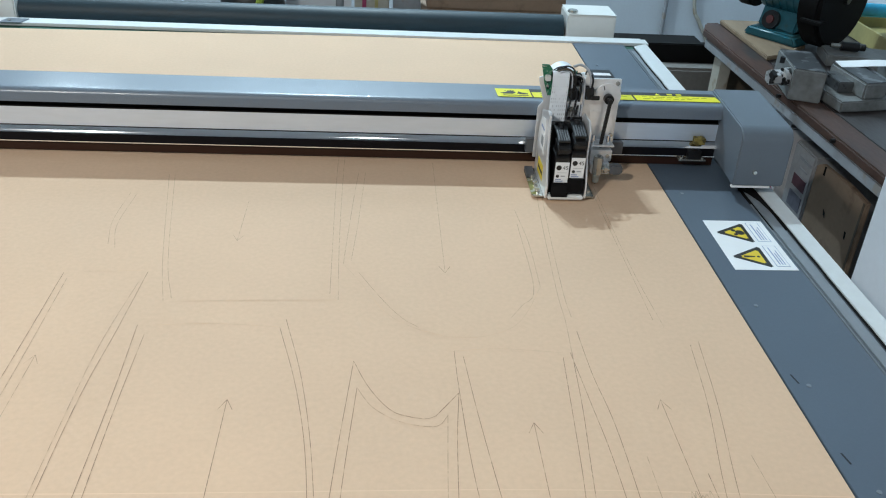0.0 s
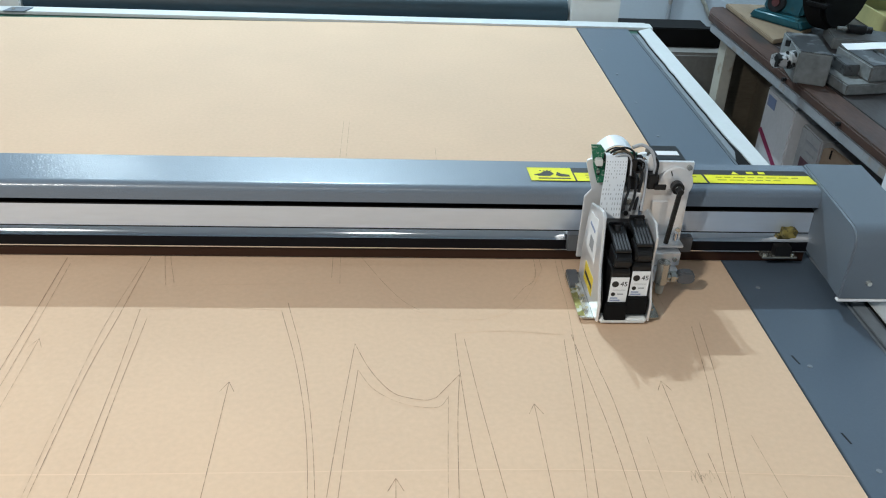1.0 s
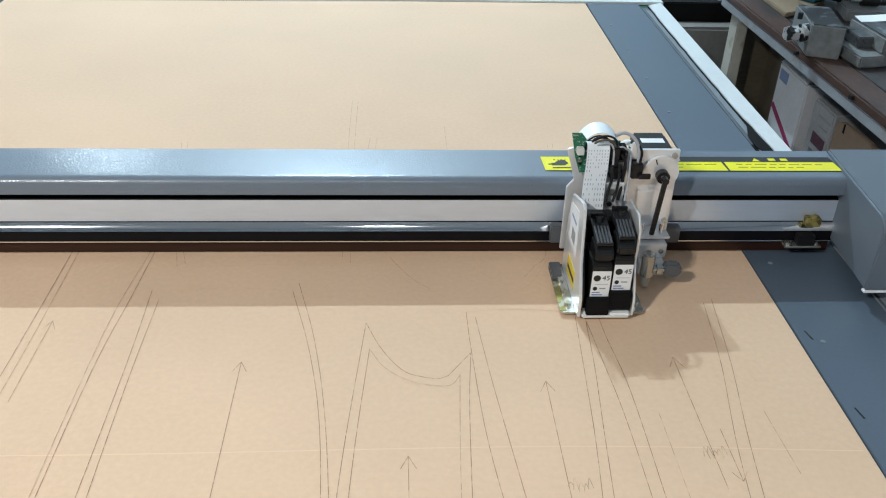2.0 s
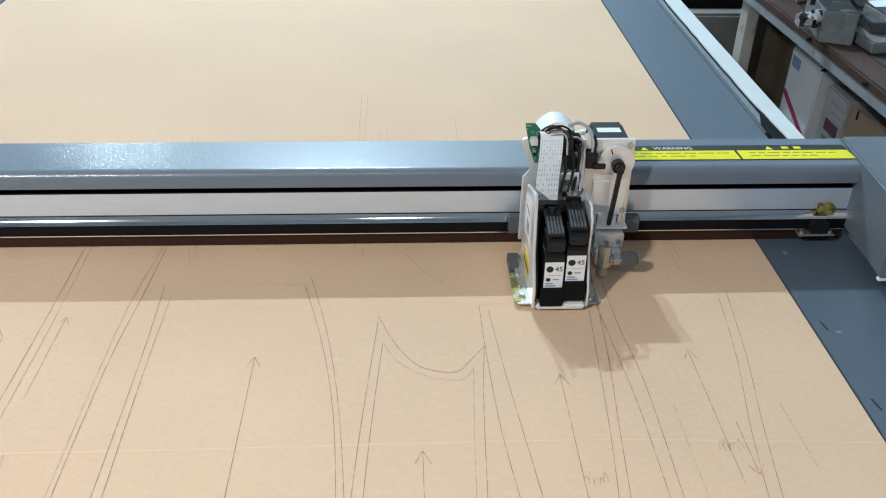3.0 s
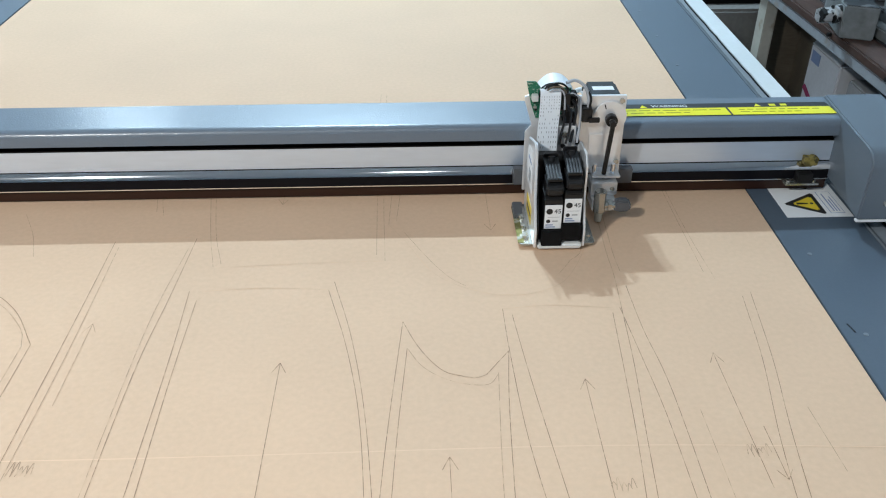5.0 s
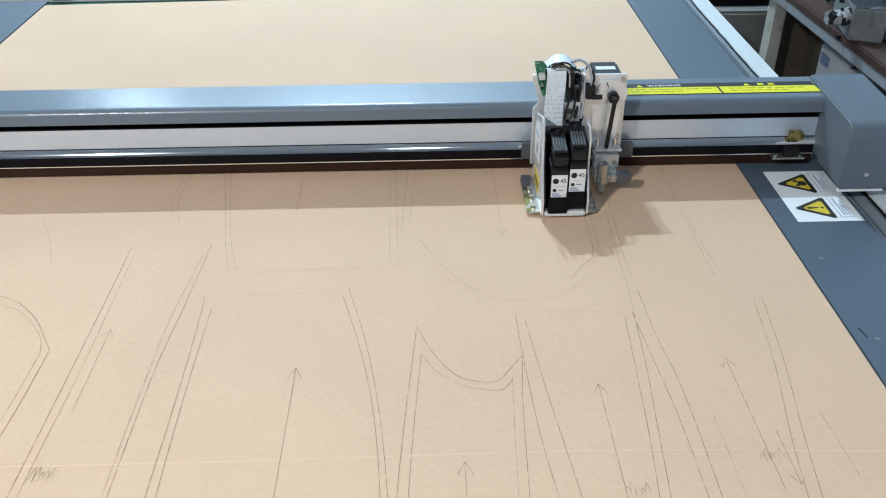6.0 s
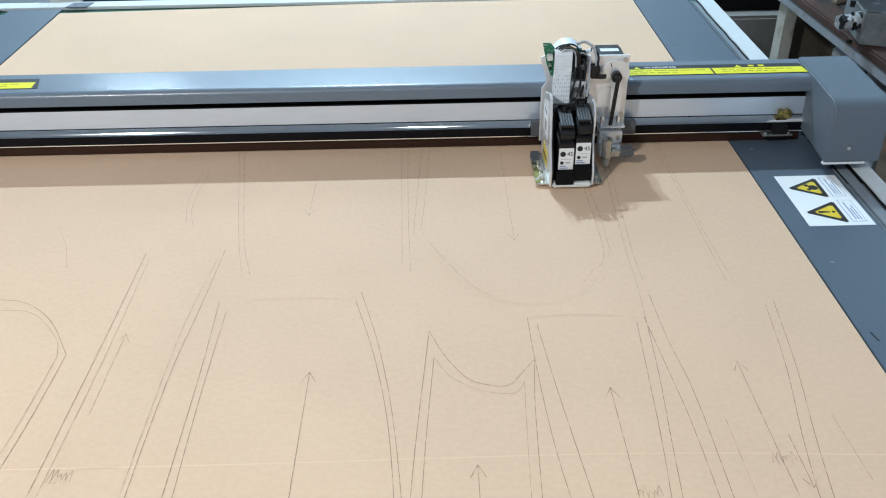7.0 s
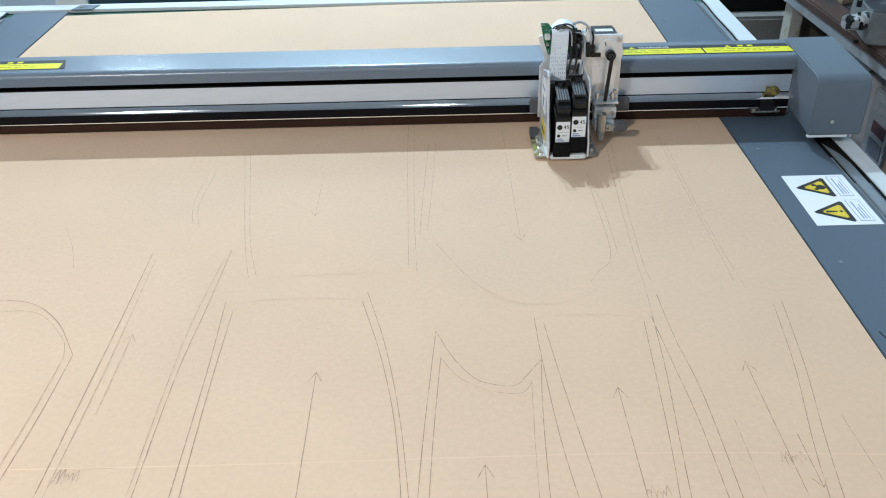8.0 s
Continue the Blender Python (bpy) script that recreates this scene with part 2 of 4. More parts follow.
def band(points, across, width, thick, steps=8):
    """A flat strap that follows a curve; across is the way of its width."""
    path = smooth_path(points, steps)
    across = Vector(across).normalized()
    bm = bmesh.new()
    rings = []
    for i, p in enumerate(path):
        d = (path[min(i + 1, len(path) - 1)] - path[max(i - 1, 0)]).normalized()
        n = d.cross(across).normalized()
        rings.append([bm.verts.new(p + across * a * width / 2 + n * b * thick / 2) for a, b in ((-1, -1), (1, -1), (1, 1), (-1, 1))])
    for a, b in zip(rings, rings[1:]):
        for k in range(4):
            bm.faces.new((a[k], a[(k + 1) % 4], b[(k + 1) % 4], b[k]))
    bm.faces.new(rings[0])
    bm.faces.new(rings[-1][::-1])
    return bm


def stroke(points, z, width=0.0008, steps=6):
    """A drawn line on a level sheet."""
    path = smooth_path([(x, y, z) for x, y in points], steps)
    bm = bmesh.new()
    rows = []
    for i, p in enumerate(path):
        d = path[min(i + 1, len(path) - 1)] - path[max(i - 1, 0)]
        n = Vector((-d.y, d.x, 0)).normalized() * width / 2
        rows.append((bm.verts.new(p + n), bm.verts.new(p - n)))
    for a, b in zip(rows, rows[1:]):
        bm.faces.new((a[0], a[1], b[1], b[0]))
    return bm


def lettering(text, size, m, thick=0.0001):
    cu = bpy.data.curves.new("text", "FONT")
    cu.body, cu.size, cu.extrude = text, size, thick
    cu.align_x, cu.align_y = "CENTER", "CENTER"
    ob = new("text", cu)
    me = bpy.data.meshes.new_from_object(ob)
    bpy.data.objects.remove(ob)
    bpy.data.curves.remove(cu)
    me.transform(m)
    bm = bmesh.new()
    bm.from_mesh(me)
    bpy.data.meshes.remove(me)
    return bm


# ---------------------------------------------------------------- room
X0, X1, Y0, Y1 = -5.2, 1.75, -5.0, 3.60
solid("floor", box(X0 - 0.1, X1 + 0.1, Y0 - 0.1, Y1 + 0.1, -0.1, 0.0), FLOOR, "grey stained concrete workshop floor", "floor", kind="structure")
solid("ceiling", box(X0 - 0.1, X1 + 0.1, Y0 - 0.1, Y1 + 0.1, CEIL, CEIL + 0.1), CEILING, "plain white painted ceiling", "ceiling", kind="structure")
solid("wall_north", box(X0 - 0.1, X1 + 0.1, Y1, Y1 + 0.1, 0, CEIL), WALL, "pale grey painted workshop wall with marks", "wall", kind="structure")
solid("wall_south", box(X0 - 0.1, X1 + 0.1, Y0 - 0.1, Y0, 0, CEIL), WALL, "pale grey painted workshop wall", "wall", kind="structure")
solid("wall_east", box(X1, X1 + 0.1, Y0, Y1, 0, CEIL), WALL, "pale grey painted workshop wall behind the bench", "wall", kind="structure")
solid("wall_west", box(X0 - 0.1, X0, Y0, Y1, 0, CEIL), WALL, "pale grey painted workshop wall", "wall", kind="structure")


def ceiling_light(x, y, z, power, spread):
    """A twin-head LED lamp, two bright chips behind one diffuser, on the ceiling or hung from it on two rods."""
    hung = z < CEIL
    t = thing("ceiling_light", (x, y, z), "short white twin LED lamp hung from the ceiling" if hung else "short white twin LED lamp fixed to the ceiling", "ceiling light", "ceiling lights")
    part("frame", box(x - spread - 0.055, x + spread + 0.055, y - 0.065, y + 0.065, z - 0.03, z - 0.002, 0.004), WHITE_PLASTIC, t)
    part("diffuser", box(x - spread - 0.04, x + spread + 0.04, y - 0.05, y + 0.05, z - 0.036, z - 0.031), PANEL_GLOW, t, "glowing white diffuser")
    for side in (-1, 1):
        if hung:
            part("rod", rod((x + spread * side, y, z - 0.003), (x + spread * side, y, CEIL), 0.004, 10), WHITE_PLASTIC, t)
        la = bpy.data.lights.new("led_lamp", "AREA")
        la.shape, la.energy, la.size, la.size_y, la.color = "RECTANGLE", power / 2, 0.06, 0.07, (0.79, 0.955, 1.0) if y > 0 else (1.0, 0.94, 0.83)
        lo = new("led_lamp", la)
        lo.location = (x + spread * side, y + 0.015 * side, z - 0.045)


def wall_batten(x0, x1, z, power):
    """A short lamp on the far wall, turned down towards the machine."""
    t = thing("wall_light", ((x0 + x1) / 2, Y1, z), "short white LED lamp fixed high on the far wall", "wall light")
    part("frame", box(x0, x1, Y1 - 0.045, Y1 - 0.002, z - 0.03, z + 0.03, 0.004), WHITE_PLASTIC, t)
    part("diffuser", box(x0 + 0.02, x1 - 0.02, Y1 - 0.053, Y1 - 0.046, z - 0.022, z + 0.022), PANEL_GLOW, t, "glowing white tube cover")
    la = bpy.data.lights.new("tube_lamp", "AREA")
    la.shape, la.energy, la.size, la.size_y, la.color = "RECTANGLE", power, x1 - x0 - 0.05, 0.04, (0.80, 0.955, 1.0)
    lo = new("tube_lamp", la)
    lo.matrix_world = pose((x0 + x1) / 2, Y1 - 0.065, z, -60)


for lamp in LAMPS:
    ceiling_light(*lamp)
wall_batten(-2.30, -1.92, 2.78, 12)

# ---------------------------------------------------------------- plotter table
MIDX = -0.6665      # middle of the bed across


def mirrored(x):
    return 2 * MIDX - x


def span(a, b, flip):
    return (a, b) if not flip else (mirrored(b), mirrored(a))


plotter = thing("flatbed_plotter", (MIDX, 0.2, 0), "large flatbed pattern plotter with blue-grey margins and white rails", "plotter")
FRONT, FAR = -0.66, 1.050
part("bed", box(-1.50, 0.17, FRONT, 1.087, Z - 0.07, Z - 0.004, 0.002), GREEN_MAT, plotter, "dark green felt bed")
for flip in (False, True):
    a, b = span(0.0065, 0.1315, flip)
    part("margin_panel", box(a, b, FRONT, FAR - 0.002, Z - 0.0038, Z + 0.001, 0.0008), GREY_PAINT, plotter, "blue-grey painted margin plate")
    a, b = span(0.1320, 0.1340, flip)
    part("edge_strip", box(a, b, FRONT, 0.20, Z - 0.0038, Z + 0.0018, 0.0005), GUIDE_GREY, plotter, "bright metal edge strip")
    a, b = span(0.1345, 0.1660, flip)
    # Black over this short stretch only, blue-grey before and after it.
    part("channel", box(a, b, 0.1205, 0.2700, Z - 0.0038, Z - 0.0015), BLACK_MATT, plotter, "black stretch of the guide channel")
    for ya, yb in ((FRONT, 0.1200), (0.2705, FAR - 0.03)):
        part("channel_cover", box(a, b, ya, yb, Z - 0.0038, Z - 0.0015), CHANNEL_GREY, plotter, "blue-grey cover over the guide channel")
    a, b = span(0.1390, 0.1560, flip)
    part("guide_ledge", box(a, b, FRONT, FAR - 0.05, Z - 0.0014, Z + 0.0006, 0.0005), GUIDE_GREY, plotter, "grey plastic guide ledge")
    # rubber flap and white rail with ragged inner edges
    for name, mat, inset, za, zb, seed in (("rubber_flap", BLACK_MATT, -0.0028, Z + 0.0008, Z + 0.0018, 4), ("side_rail", WHITE_PAINT, 0.0, Z + 0.0020, Z + 0.0042, 4)):
        rnd = random.Random(seed + flip)
        edge = []
        y = FRONT
        while y < FAR - 0.003:
            wide = 1 / (1 + math.exp(-(y - 0.33) / 0.05))
            bulge = 0.010 * math.exp(-((y - 0.27) / 0.05) ** 2) * (2.2 if inset else 1.0)
            edge.append((0.1605 - 0.0095 * wide - bulge * (1 if inset else 0) + inset + rnd.uniform(-0.0010, 0.0010), y))
            y += rnd.uniform(0.03, 0.06)
        outline = [(0.1870, FRONT), (0.1870, FAR - 0.001), *reversed(edge)]
        if flip:
            outline = [(mirrored(x), y) for x, y in outline]
        part(name, prism(outline, "z", za, zb), mat, plotter, "ragged black rubber dust flap" if inset else "white painted side rail")
    a, b = span(0.1665, 0.1865, flip)
    part("side_skirt", box(a, b, FRONT, 1.085, Z - 0.16, Z + 0.0006, 0.003), WHITE_PAINT, plotter, "white painted side skirt")
    for ly in (FRONT + 0.06, 0.98):
        a, b = span(0.06, 0.14, flip)
        part("leg", box(a, b, ly, ly + 0.08, 0.03, Z - 0.071, 0.004), WHITE_PAINT, plotter, "white steel leg")
        a, b = span(0.075, 0.125, flip)
        part("foot", rod(((a + b) / 2, ly + 0.04, 0), ((a + b) / 2, ly + 0.04, 0.03), 0.03, 20), BLACK_MATT, plotter, "black rubber foot")
    # screws and slots along the margin
    for k in range(-3, 7):
        sy = 0.072 + 0.162 * k
        if not flip and k == 0:
            continue
        sx = span(0.031, 0.031, flip)[0]
        part("screw", rod((sx, sy, Z + 0.001), (sx, sy, Z + 0.0018), 0.0028, 12), GUIDE_GREY, plotter, "dull countersunk screw head")
    for sy in (-0.240, -0.368):
        sx = span(0.021, 0.021, flip)[0]
        part("slot", prism([(sx - 0.001, sy - 0.008), (sx + 0.001, sy - 0.008), (sx - 0.002, sy + 0.008), (sx - 0.004, sy + 0.008)], "z", Z + 0.0008, Z + 0.0013), BLACK, plotter, "short dark slot")
part("far_rail", box(-1.528, 0.1945, FAR, 1.085, Z - 0.003, Z + 0.0045, 0.001), WHITE_PAINT, plotter, "white painted far rail")
part("far_skirt", box(-1.52, 0.185, 1.0855, 1.095, Z - 0.16, Z + 0.0035, 0.001), WHITE_PAINT, plotter, "white painted far skirt")
part("front_skirt", box(-1.52, 0.185, FRONT - 0.02, FRONT - 0.0005, Z - 0.16, Z + 0.002, 0.002), WHITE_PAINT, plotter, "white painted front skirt")
corner = part("corner_plate", prism([(-1.332, 1.043), (-1.283, 1.043), (-1.274, 1.078), (-1.322, 1.078)], "z", Z + 0.0046, Z + 0.0066, 0.0005), GREY_PAINT, plotter, "grey corner plate")
part("screw", rod((-1.312, 1.058, Z + 0.0066), (-1.312, 1.058, Z + 0.009), 0.004, 12), ZINC, corner, "bright screw head")

# warning sticker on the margin plate
sign = part("warning_sticker", box(0.0355, 0.1265, -0.001, 0.1425, Z + 0.0011, Z + 0.0014), LABEL_WHITE, plotter, "white sticker with two yellow hazard triangles")
for cy in (0.1045, 0.0345):
    for grow, mat, h, tag in ((0.0, INK, 0.0017, "triangle_border"), (0.0058, YELLOW_SIGN, 0.0019, "triangle")):
        tri_bm = prism([(0.0425 + 2 * grow, cy), (0.0930 - grow, cy + 0.0300 - 1.73 * grow), (0.0930 - grow, cy - 0.0300 + 1.73 * grow)], "z", Z + 0.0014, Z + h)
        bmesh.ops.bevel(tri_bm, geom=[e for e in tri_bm.edges if abs(e.verts[0].co.z - e.verts[1].co.z) > 1e-5], offset=0.003, segments=3, affect="EDGES")
        part(tag, tri_bm, mat, sign)
    part("print_frame", box(0.099, 0.1185, cy - 0.026, cy + 0.032, Z + 0.0014, Z + 0.0016), INK_BLUE, sign)
    part("print_panel", box(0.0998, 0.1177, cy - 0.0252, cy + 0.0312, Z + 0.0016, Z + 0.0018), LABEL_WHITE, sign)
    part("print_bar", box(0.1045, 0.1062, cy - 0.021, cy + 0.026, Z + 0.0018, Z + 0.0020), INK_BLUE, sign)
    part("print_bar", box(0.1085, 0.1100, cy - 0.021, cy + 0.010, Z + 0.0018, Z + 0.0020), INK_BLUE, sign)
    part("print_bar", box(0.1125, 0.1138, cy - 0.021, cy + 0.018, Z + 0.0018, Z + 0.0020), INK_BLUE, sign)
part("exclamation_mark", prism([(0.061, 0.0372), (0.061, 0.0318), (0.077, 0.0332), (0.077, 0.0358)], "z", Z + 0.0019, Z + 0.0021), INK, sign)
part("exclamation_dot", rod((0.082, 0.0345, Z + 0.0019), (0.082, 0.0345, Z + 0.0021), 0.0024, 12), INK, sign)
for hx, hy, hr in ((0.080, 0.1045, 0.0070), (0.072, 0.111, 0.0035), (0.072, 0.099, 0.003)):
    part("crush_symbol", rod((hx, hy, Z + 0.0019), (hx, hy, Z + 0.0021), hr, 10), INK, sign)

# ---------------------------------------------------------------- kraft paper with its drawn pattern
paper = thing("kraft_paper_sheet", (MIDX, 0.17, Z), "flat brown kraft paper sheet with drawn garment pattern lines", "paper")
sheet = prism([(-1.3385, FRONT + 0.03), (0.0045, FRONT + 0.03), (0.0045, 1.0495), (-0.50, 1.0465), (-1.0, 1.030), (-1.337, 1.018)], "z", Z - 0.0037, Z)
part("sheet", sheet, KRAFT, paper)
LINE_Z = Z + 0.0003


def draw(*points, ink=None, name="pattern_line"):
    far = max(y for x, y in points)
    # Far lines take the paler ink, standing in for contrast lost over distance.
    part(name, stroke(points, LINE_Z, 0.0007), PEN_FAINT_OR_FAR if far > 0.12 else ink or (PEN_FAINT_OR_FAR if far > 0.02 else PEN), paper)


def grain_arrow(x, y0, y1, size=0.016, ink=None):
    """A grain line with an arrow head at its far end y1."""
    s = size if y1 > y0 else -size
    draw((x, y0), (x, y1), ink=ink, name="grain_line")
    draw((x - 0.0075, y1 - s), (x, y1), ink=ink, name="arrow_barb")
    draw((x + 0.0075, y1 - s), (x, y1), ink=ink, name="arrow_barb")


F = PEN_FAINT_OR_FAR
# bodice panel with its seam allowance
draw((-0.565, -0.129), (-0.538, -0.240), (-0.517, -0.373), (-0.500, -0.560))
draw((-0.571, -0.145), (-0.542, -0.259), (-0.522, -0.381), (-0.509, -0.560))
draw((-0.571, -0.145), (-0.650, -0.139), (-0.725, -0.144), ink=PEN_GHOST)
# neckline piece
draw((-0.506, -0.560), (-0.497, -0.397), (-0.482, -0.210))
draw((-0.482, -0.210), (-0.468, -0.248), (-0.453, -0.277), (-0.437, -0.297), (-0.418, -0.305))
draw((-0.418, -0.305), (-0.404, -0.307), (-0.394, -0.303), ink=F)
draw((-0.394, -0.303), (-0.367, -0.265))
draw((-0.367, -0.265), (-0.375, -0.358), (-0.385, -0.560))
draw((-0.495, -0.560), (-0.487, -0.397), (-0.477, -0.257))
draw((-0.477, -0.257), (-0.462, -0.286), (-0.442, -0.305), (-0.419, -0.316), (-0.393, -0.318), (-0.381, -0.302), ink=F)
draw((-0.381, -0.299), (-0.388, -0.416), (-0.394, -0.560), ink=F)
# sleeve panel
draw((-0.342, -0.560), (-0.360, -0.403), (-0.366, -0.267), (-0.367, -0.190))
draw((-0.324, -0.560), (-0.334, -0.456), (-0.348, -0.314), (-0.357, -0.201))
draw((-0.367, -0.190), (-0.311, -0.185), (-0.240, -0.192), ink=PEN_GHOST)
draw((-0.274, -0.560), (-0.257, -0.406), (-0.249, -0.308), (-0.241, -0.201))
draw((-0.262, -0.560), (-0.246, -0.391), (-0.236, -0.292), (-0.229, -0.191))
# long side seam
draw((-0.219, -0.560), (-0.220, -0.377), (-0.225, -0.283), (-0.231, -0.191))
draw((-0.208, -0.560), (-0.206, -0.336), (-0.213, -0.234), (-0.215, -0.149))
draw((-0.229, -0.191), (-0.225, -0.127), (-0.224, -0.057), (-0.214, 0.133), (-0.204, 0.266))
draw((-0.216, -0.118), (-0.216, -0.058), (-0.206, 0.133), (-0.196, 0.266))
# outer panel
draw((-0.142, -0.560), (-0.121, -0.412), (-0.097, -0.288), (-0.082, -0.175))
draw((-0.130, -0.560), (-0.107, -0.405), (-0.086, -0.288), (-0.070, -0.167))
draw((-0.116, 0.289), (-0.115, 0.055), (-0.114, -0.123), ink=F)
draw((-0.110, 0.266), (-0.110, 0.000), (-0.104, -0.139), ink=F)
draw((-0.077, -0.362), (-0.073, -0.447), ink=F)
draw((-0.185, -0.362), (-0.185, -0.537), ink=F)
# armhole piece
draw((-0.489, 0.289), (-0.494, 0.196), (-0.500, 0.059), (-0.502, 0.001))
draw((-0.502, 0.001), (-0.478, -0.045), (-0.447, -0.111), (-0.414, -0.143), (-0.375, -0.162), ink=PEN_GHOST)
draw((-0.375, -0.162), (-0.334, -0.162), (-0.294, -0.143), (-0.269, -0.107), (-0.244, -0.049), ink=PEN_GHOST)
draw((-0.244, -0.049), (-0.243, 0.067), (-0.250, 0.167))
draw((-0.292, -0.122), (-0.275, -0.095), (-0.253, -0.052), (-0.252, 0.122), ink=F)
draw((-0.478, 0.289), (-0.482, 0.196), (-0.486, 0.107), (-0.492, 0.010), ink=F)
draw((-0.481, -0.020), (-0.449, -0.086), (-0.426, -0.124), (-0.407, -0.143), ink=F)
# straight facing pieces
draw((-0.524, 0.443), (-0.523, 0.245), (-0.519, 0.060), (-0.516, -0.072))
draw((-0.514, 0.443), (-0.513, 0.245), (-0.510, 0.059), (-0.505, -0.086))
draw((-0.505, -0.086), (-0.600, -0.088), (-0.705, -0.093), ink=PEN_GHOST)
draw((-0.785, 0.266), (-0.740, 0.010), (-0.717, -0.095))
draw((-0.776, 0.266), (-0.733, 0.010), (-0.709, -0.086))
# skirt panels
draw((-0.751, -0.025), (-0.757, -0.156), (-0.764, -0.290), (-0.763, -0.537))
draw((-0.757, -0.048), (-0.768, -0.178), (-0.770, -0.313), (-0.768, -0.537), ink=F)
draw((-0.736, -0.143), (-0.731, -0.289), (-0.728, -0.537))
draw((-0.724, -0.161), (-0.723, -0.316), (-0.717, -0.537))
draw((-0.855, -0.029), (-0.854, -0.221), (-0.855, -0.537))
draw((-0.847, -0.043), (-0.844, -0.256), (-0.846, -0.447), ink=F)
draw((-0.832, -0.026), (-0.758, -0.022), ink=PEN_GHOST)
# curved yoke
draw((-1.050, -0.129), (-0.981, -0.133), (-0.930, -0.173), (-0.889, -0.237))
draw((-0.889, -0.237), (-0.890, -0.335), (-0.896, -0.447))
draw((-1.020, -0.151), (-0.960, -0.156), (-0.912, -0.206), (-0.898, -0.240), ink=F)
draw((-0.898, -0.240), (-0.899, -0.335), (-0.905, -0.447), ink=F)
# small curved piece
draw((-0.808, 0.033), (-0.822, 0.100), (-0.818, 0.200), ink=F)
draw((-0.820, 0.045), (-0.831, 0.111), (-0.828, 0.200), ink=F)
draw((-0.996, 0.045), (-0.967, -0.011), (-0.949, -0.061), ink=F)
grain_arrow(-0.612, -0.560, -0.277)
grain_arrow(-0.437, -0.560, -0.417)
grain_arrow(-0.292, -0.560, -0.313)
grain_arrow(-0.147, -0.464, -0.276)
grain_arrow(-0.130, -0.387, -0.455, 0.012)
grain_arrow(-0.367, 0.333, -0.018)
grain_arrow(-0.832, -0.335, -0.202, ink=F)
grain_arrow(-0.650, 0.178, 0.059, ink=F)
# scribbled notes, and the fold
for nx, ny in ((-0.148, -0.417), (-0.284, -0.455), (-0.835, -0.419)):
    rnd = random.Random(int(nx * -1000))
    for k in range(5):
        u = nx - 0.009 + 0.0045 * k
        draw((u, ny - rnd.uniform(0.002, 0.012)), (u + 0.003, ny + rnd.uniform(0.0, 0.010)), (u + 0.005, ny - rnd.uniform(0, 0.010)), ink=F, name="scribble")
part("fold", stroke([(-1.3, -0.405), (-0.74, -0.409), (-0.30, -0.407), (0.0, -0.419)], LINE_Z - 0.0001, 0.0014), CREASE, paper, "pale fold line")

# ---------------------------------------------------------------- gantry: its own space, y from the carriage's front, z from the bed
gantry = thing("gantry_bridge", (0, 0, 0), "blue-grey gantry bridge with silver rail, spanning the plotter bed", "gantry")
BX0, BX1 = -1.452, 0.119


def fold(a, b, c, reach, n=5):
    """The rounded bend of a sheet from a to c round the corner b."""
    a, b, c = Vector(a), Vector(b), Vector(c)
    p, q = b + (a - b).normalized() * reach, b + (c - b).normalized() * reach
    return [tuple(p * (1 - t) ** 2 + b * 2 * t * (1 - t) + q * t * t) for t in [k / n for k in range(n + 1)]]


bends = fold((0.1425, 0.0872), (0.1440, 0.1035), (0.1505, 0.1085), 0.0040) + fold((0.1440, 0.1035), (0.1505, 0.1085), (0.2255, 0.1090), 0.0040)
cover = [(0.1440, 0.0872), (0.1425, 0.0872), *bends, (0.2245, 0.1090), (0.2275, 0.1065), (0.2275, 0.0415), (0.2240, 0.0415), (0.2240, 0.1050), (0.1520, 0.1068), (0.1460, 0.1020)]
part("beam_cover", prism(cover, "x", BX0 - 0.002, BX1 + 0.002), BEAM_PAINT, gantry, "glossy blue-grey sheet metal cover")
part("beam_core", box(BX0 + 0.01, BX1, 0.159, 0.216, 0.026, 0.1025), BLACK_MATT, gantry, "black inner beam")
part("silver_extrusion", prism([(0.1510, 0.0456), (0.1516, 0.0750), (0.1585, 0.0750), (0.1585, 0.0456)], "x", BX0 + 0.012, BX1 - 0.003), ALU, gantry, "satin aluminium face")
part("rail_groove", box(BX0 + 0.012, BX1 - 0.003, 0.1503, 0.1585, 0.0448, 0.0455), BLACK, gantry, "thin dark groove")
# Added black strip covers the extrusion's bright top so the slot stays dark.
part("gap_shade_strip", box(BX0 + 0.012, BX1 - 0.003, 0.1520, 0.1585, 0.0751, 0.0768), BLACK_MATT, gantry, "black strip added to keep the slot dark")
lip = [tuple(Vector((0.1513, 0.0447)) * (1 - t) ** 2 + Vector((0.1462, 0.0411)) * 2 * t * (1 - t) + Vector((0.1432, 0.0350)) * t * t) for t in [k / 8 for k in range(9)]]
part("linear_rail", prism([(0.1585, 0.0343), (0.1585, 0.0447), *lip], "x", BX0 + 0.012, BX1 - 0.003), CHROME, gantry, "polished steel linear rail")
part("lower_lip", prism([(0.1440, 0.0189), (0.14422, 0.0203), (0.1585, 0.0203), (0.1585, 0.0189)], "x", BX0 + 0.012, BX1 - 0.003), STEEL_LIP, gantry, "thin steel lower lip")
# Dark strip closing the open gap, in place of the shade beneath the beam.
part("under_shade_strip", box(BX0 + 0.012, BX1 - 0.003, 0.1496, 0.1580, 0.0020, 0.0188), UNDER_SHADE, gantry, "dark brown strip in place of the shade under the lip")
part("lower_strip", box(BX0 + 0.012, BX1 - 0.003, 0.1445, 0.1585, 0.0205, 0.0341, 0.0006), BLACK_ANOD, gantry, "black anodised lower strip")
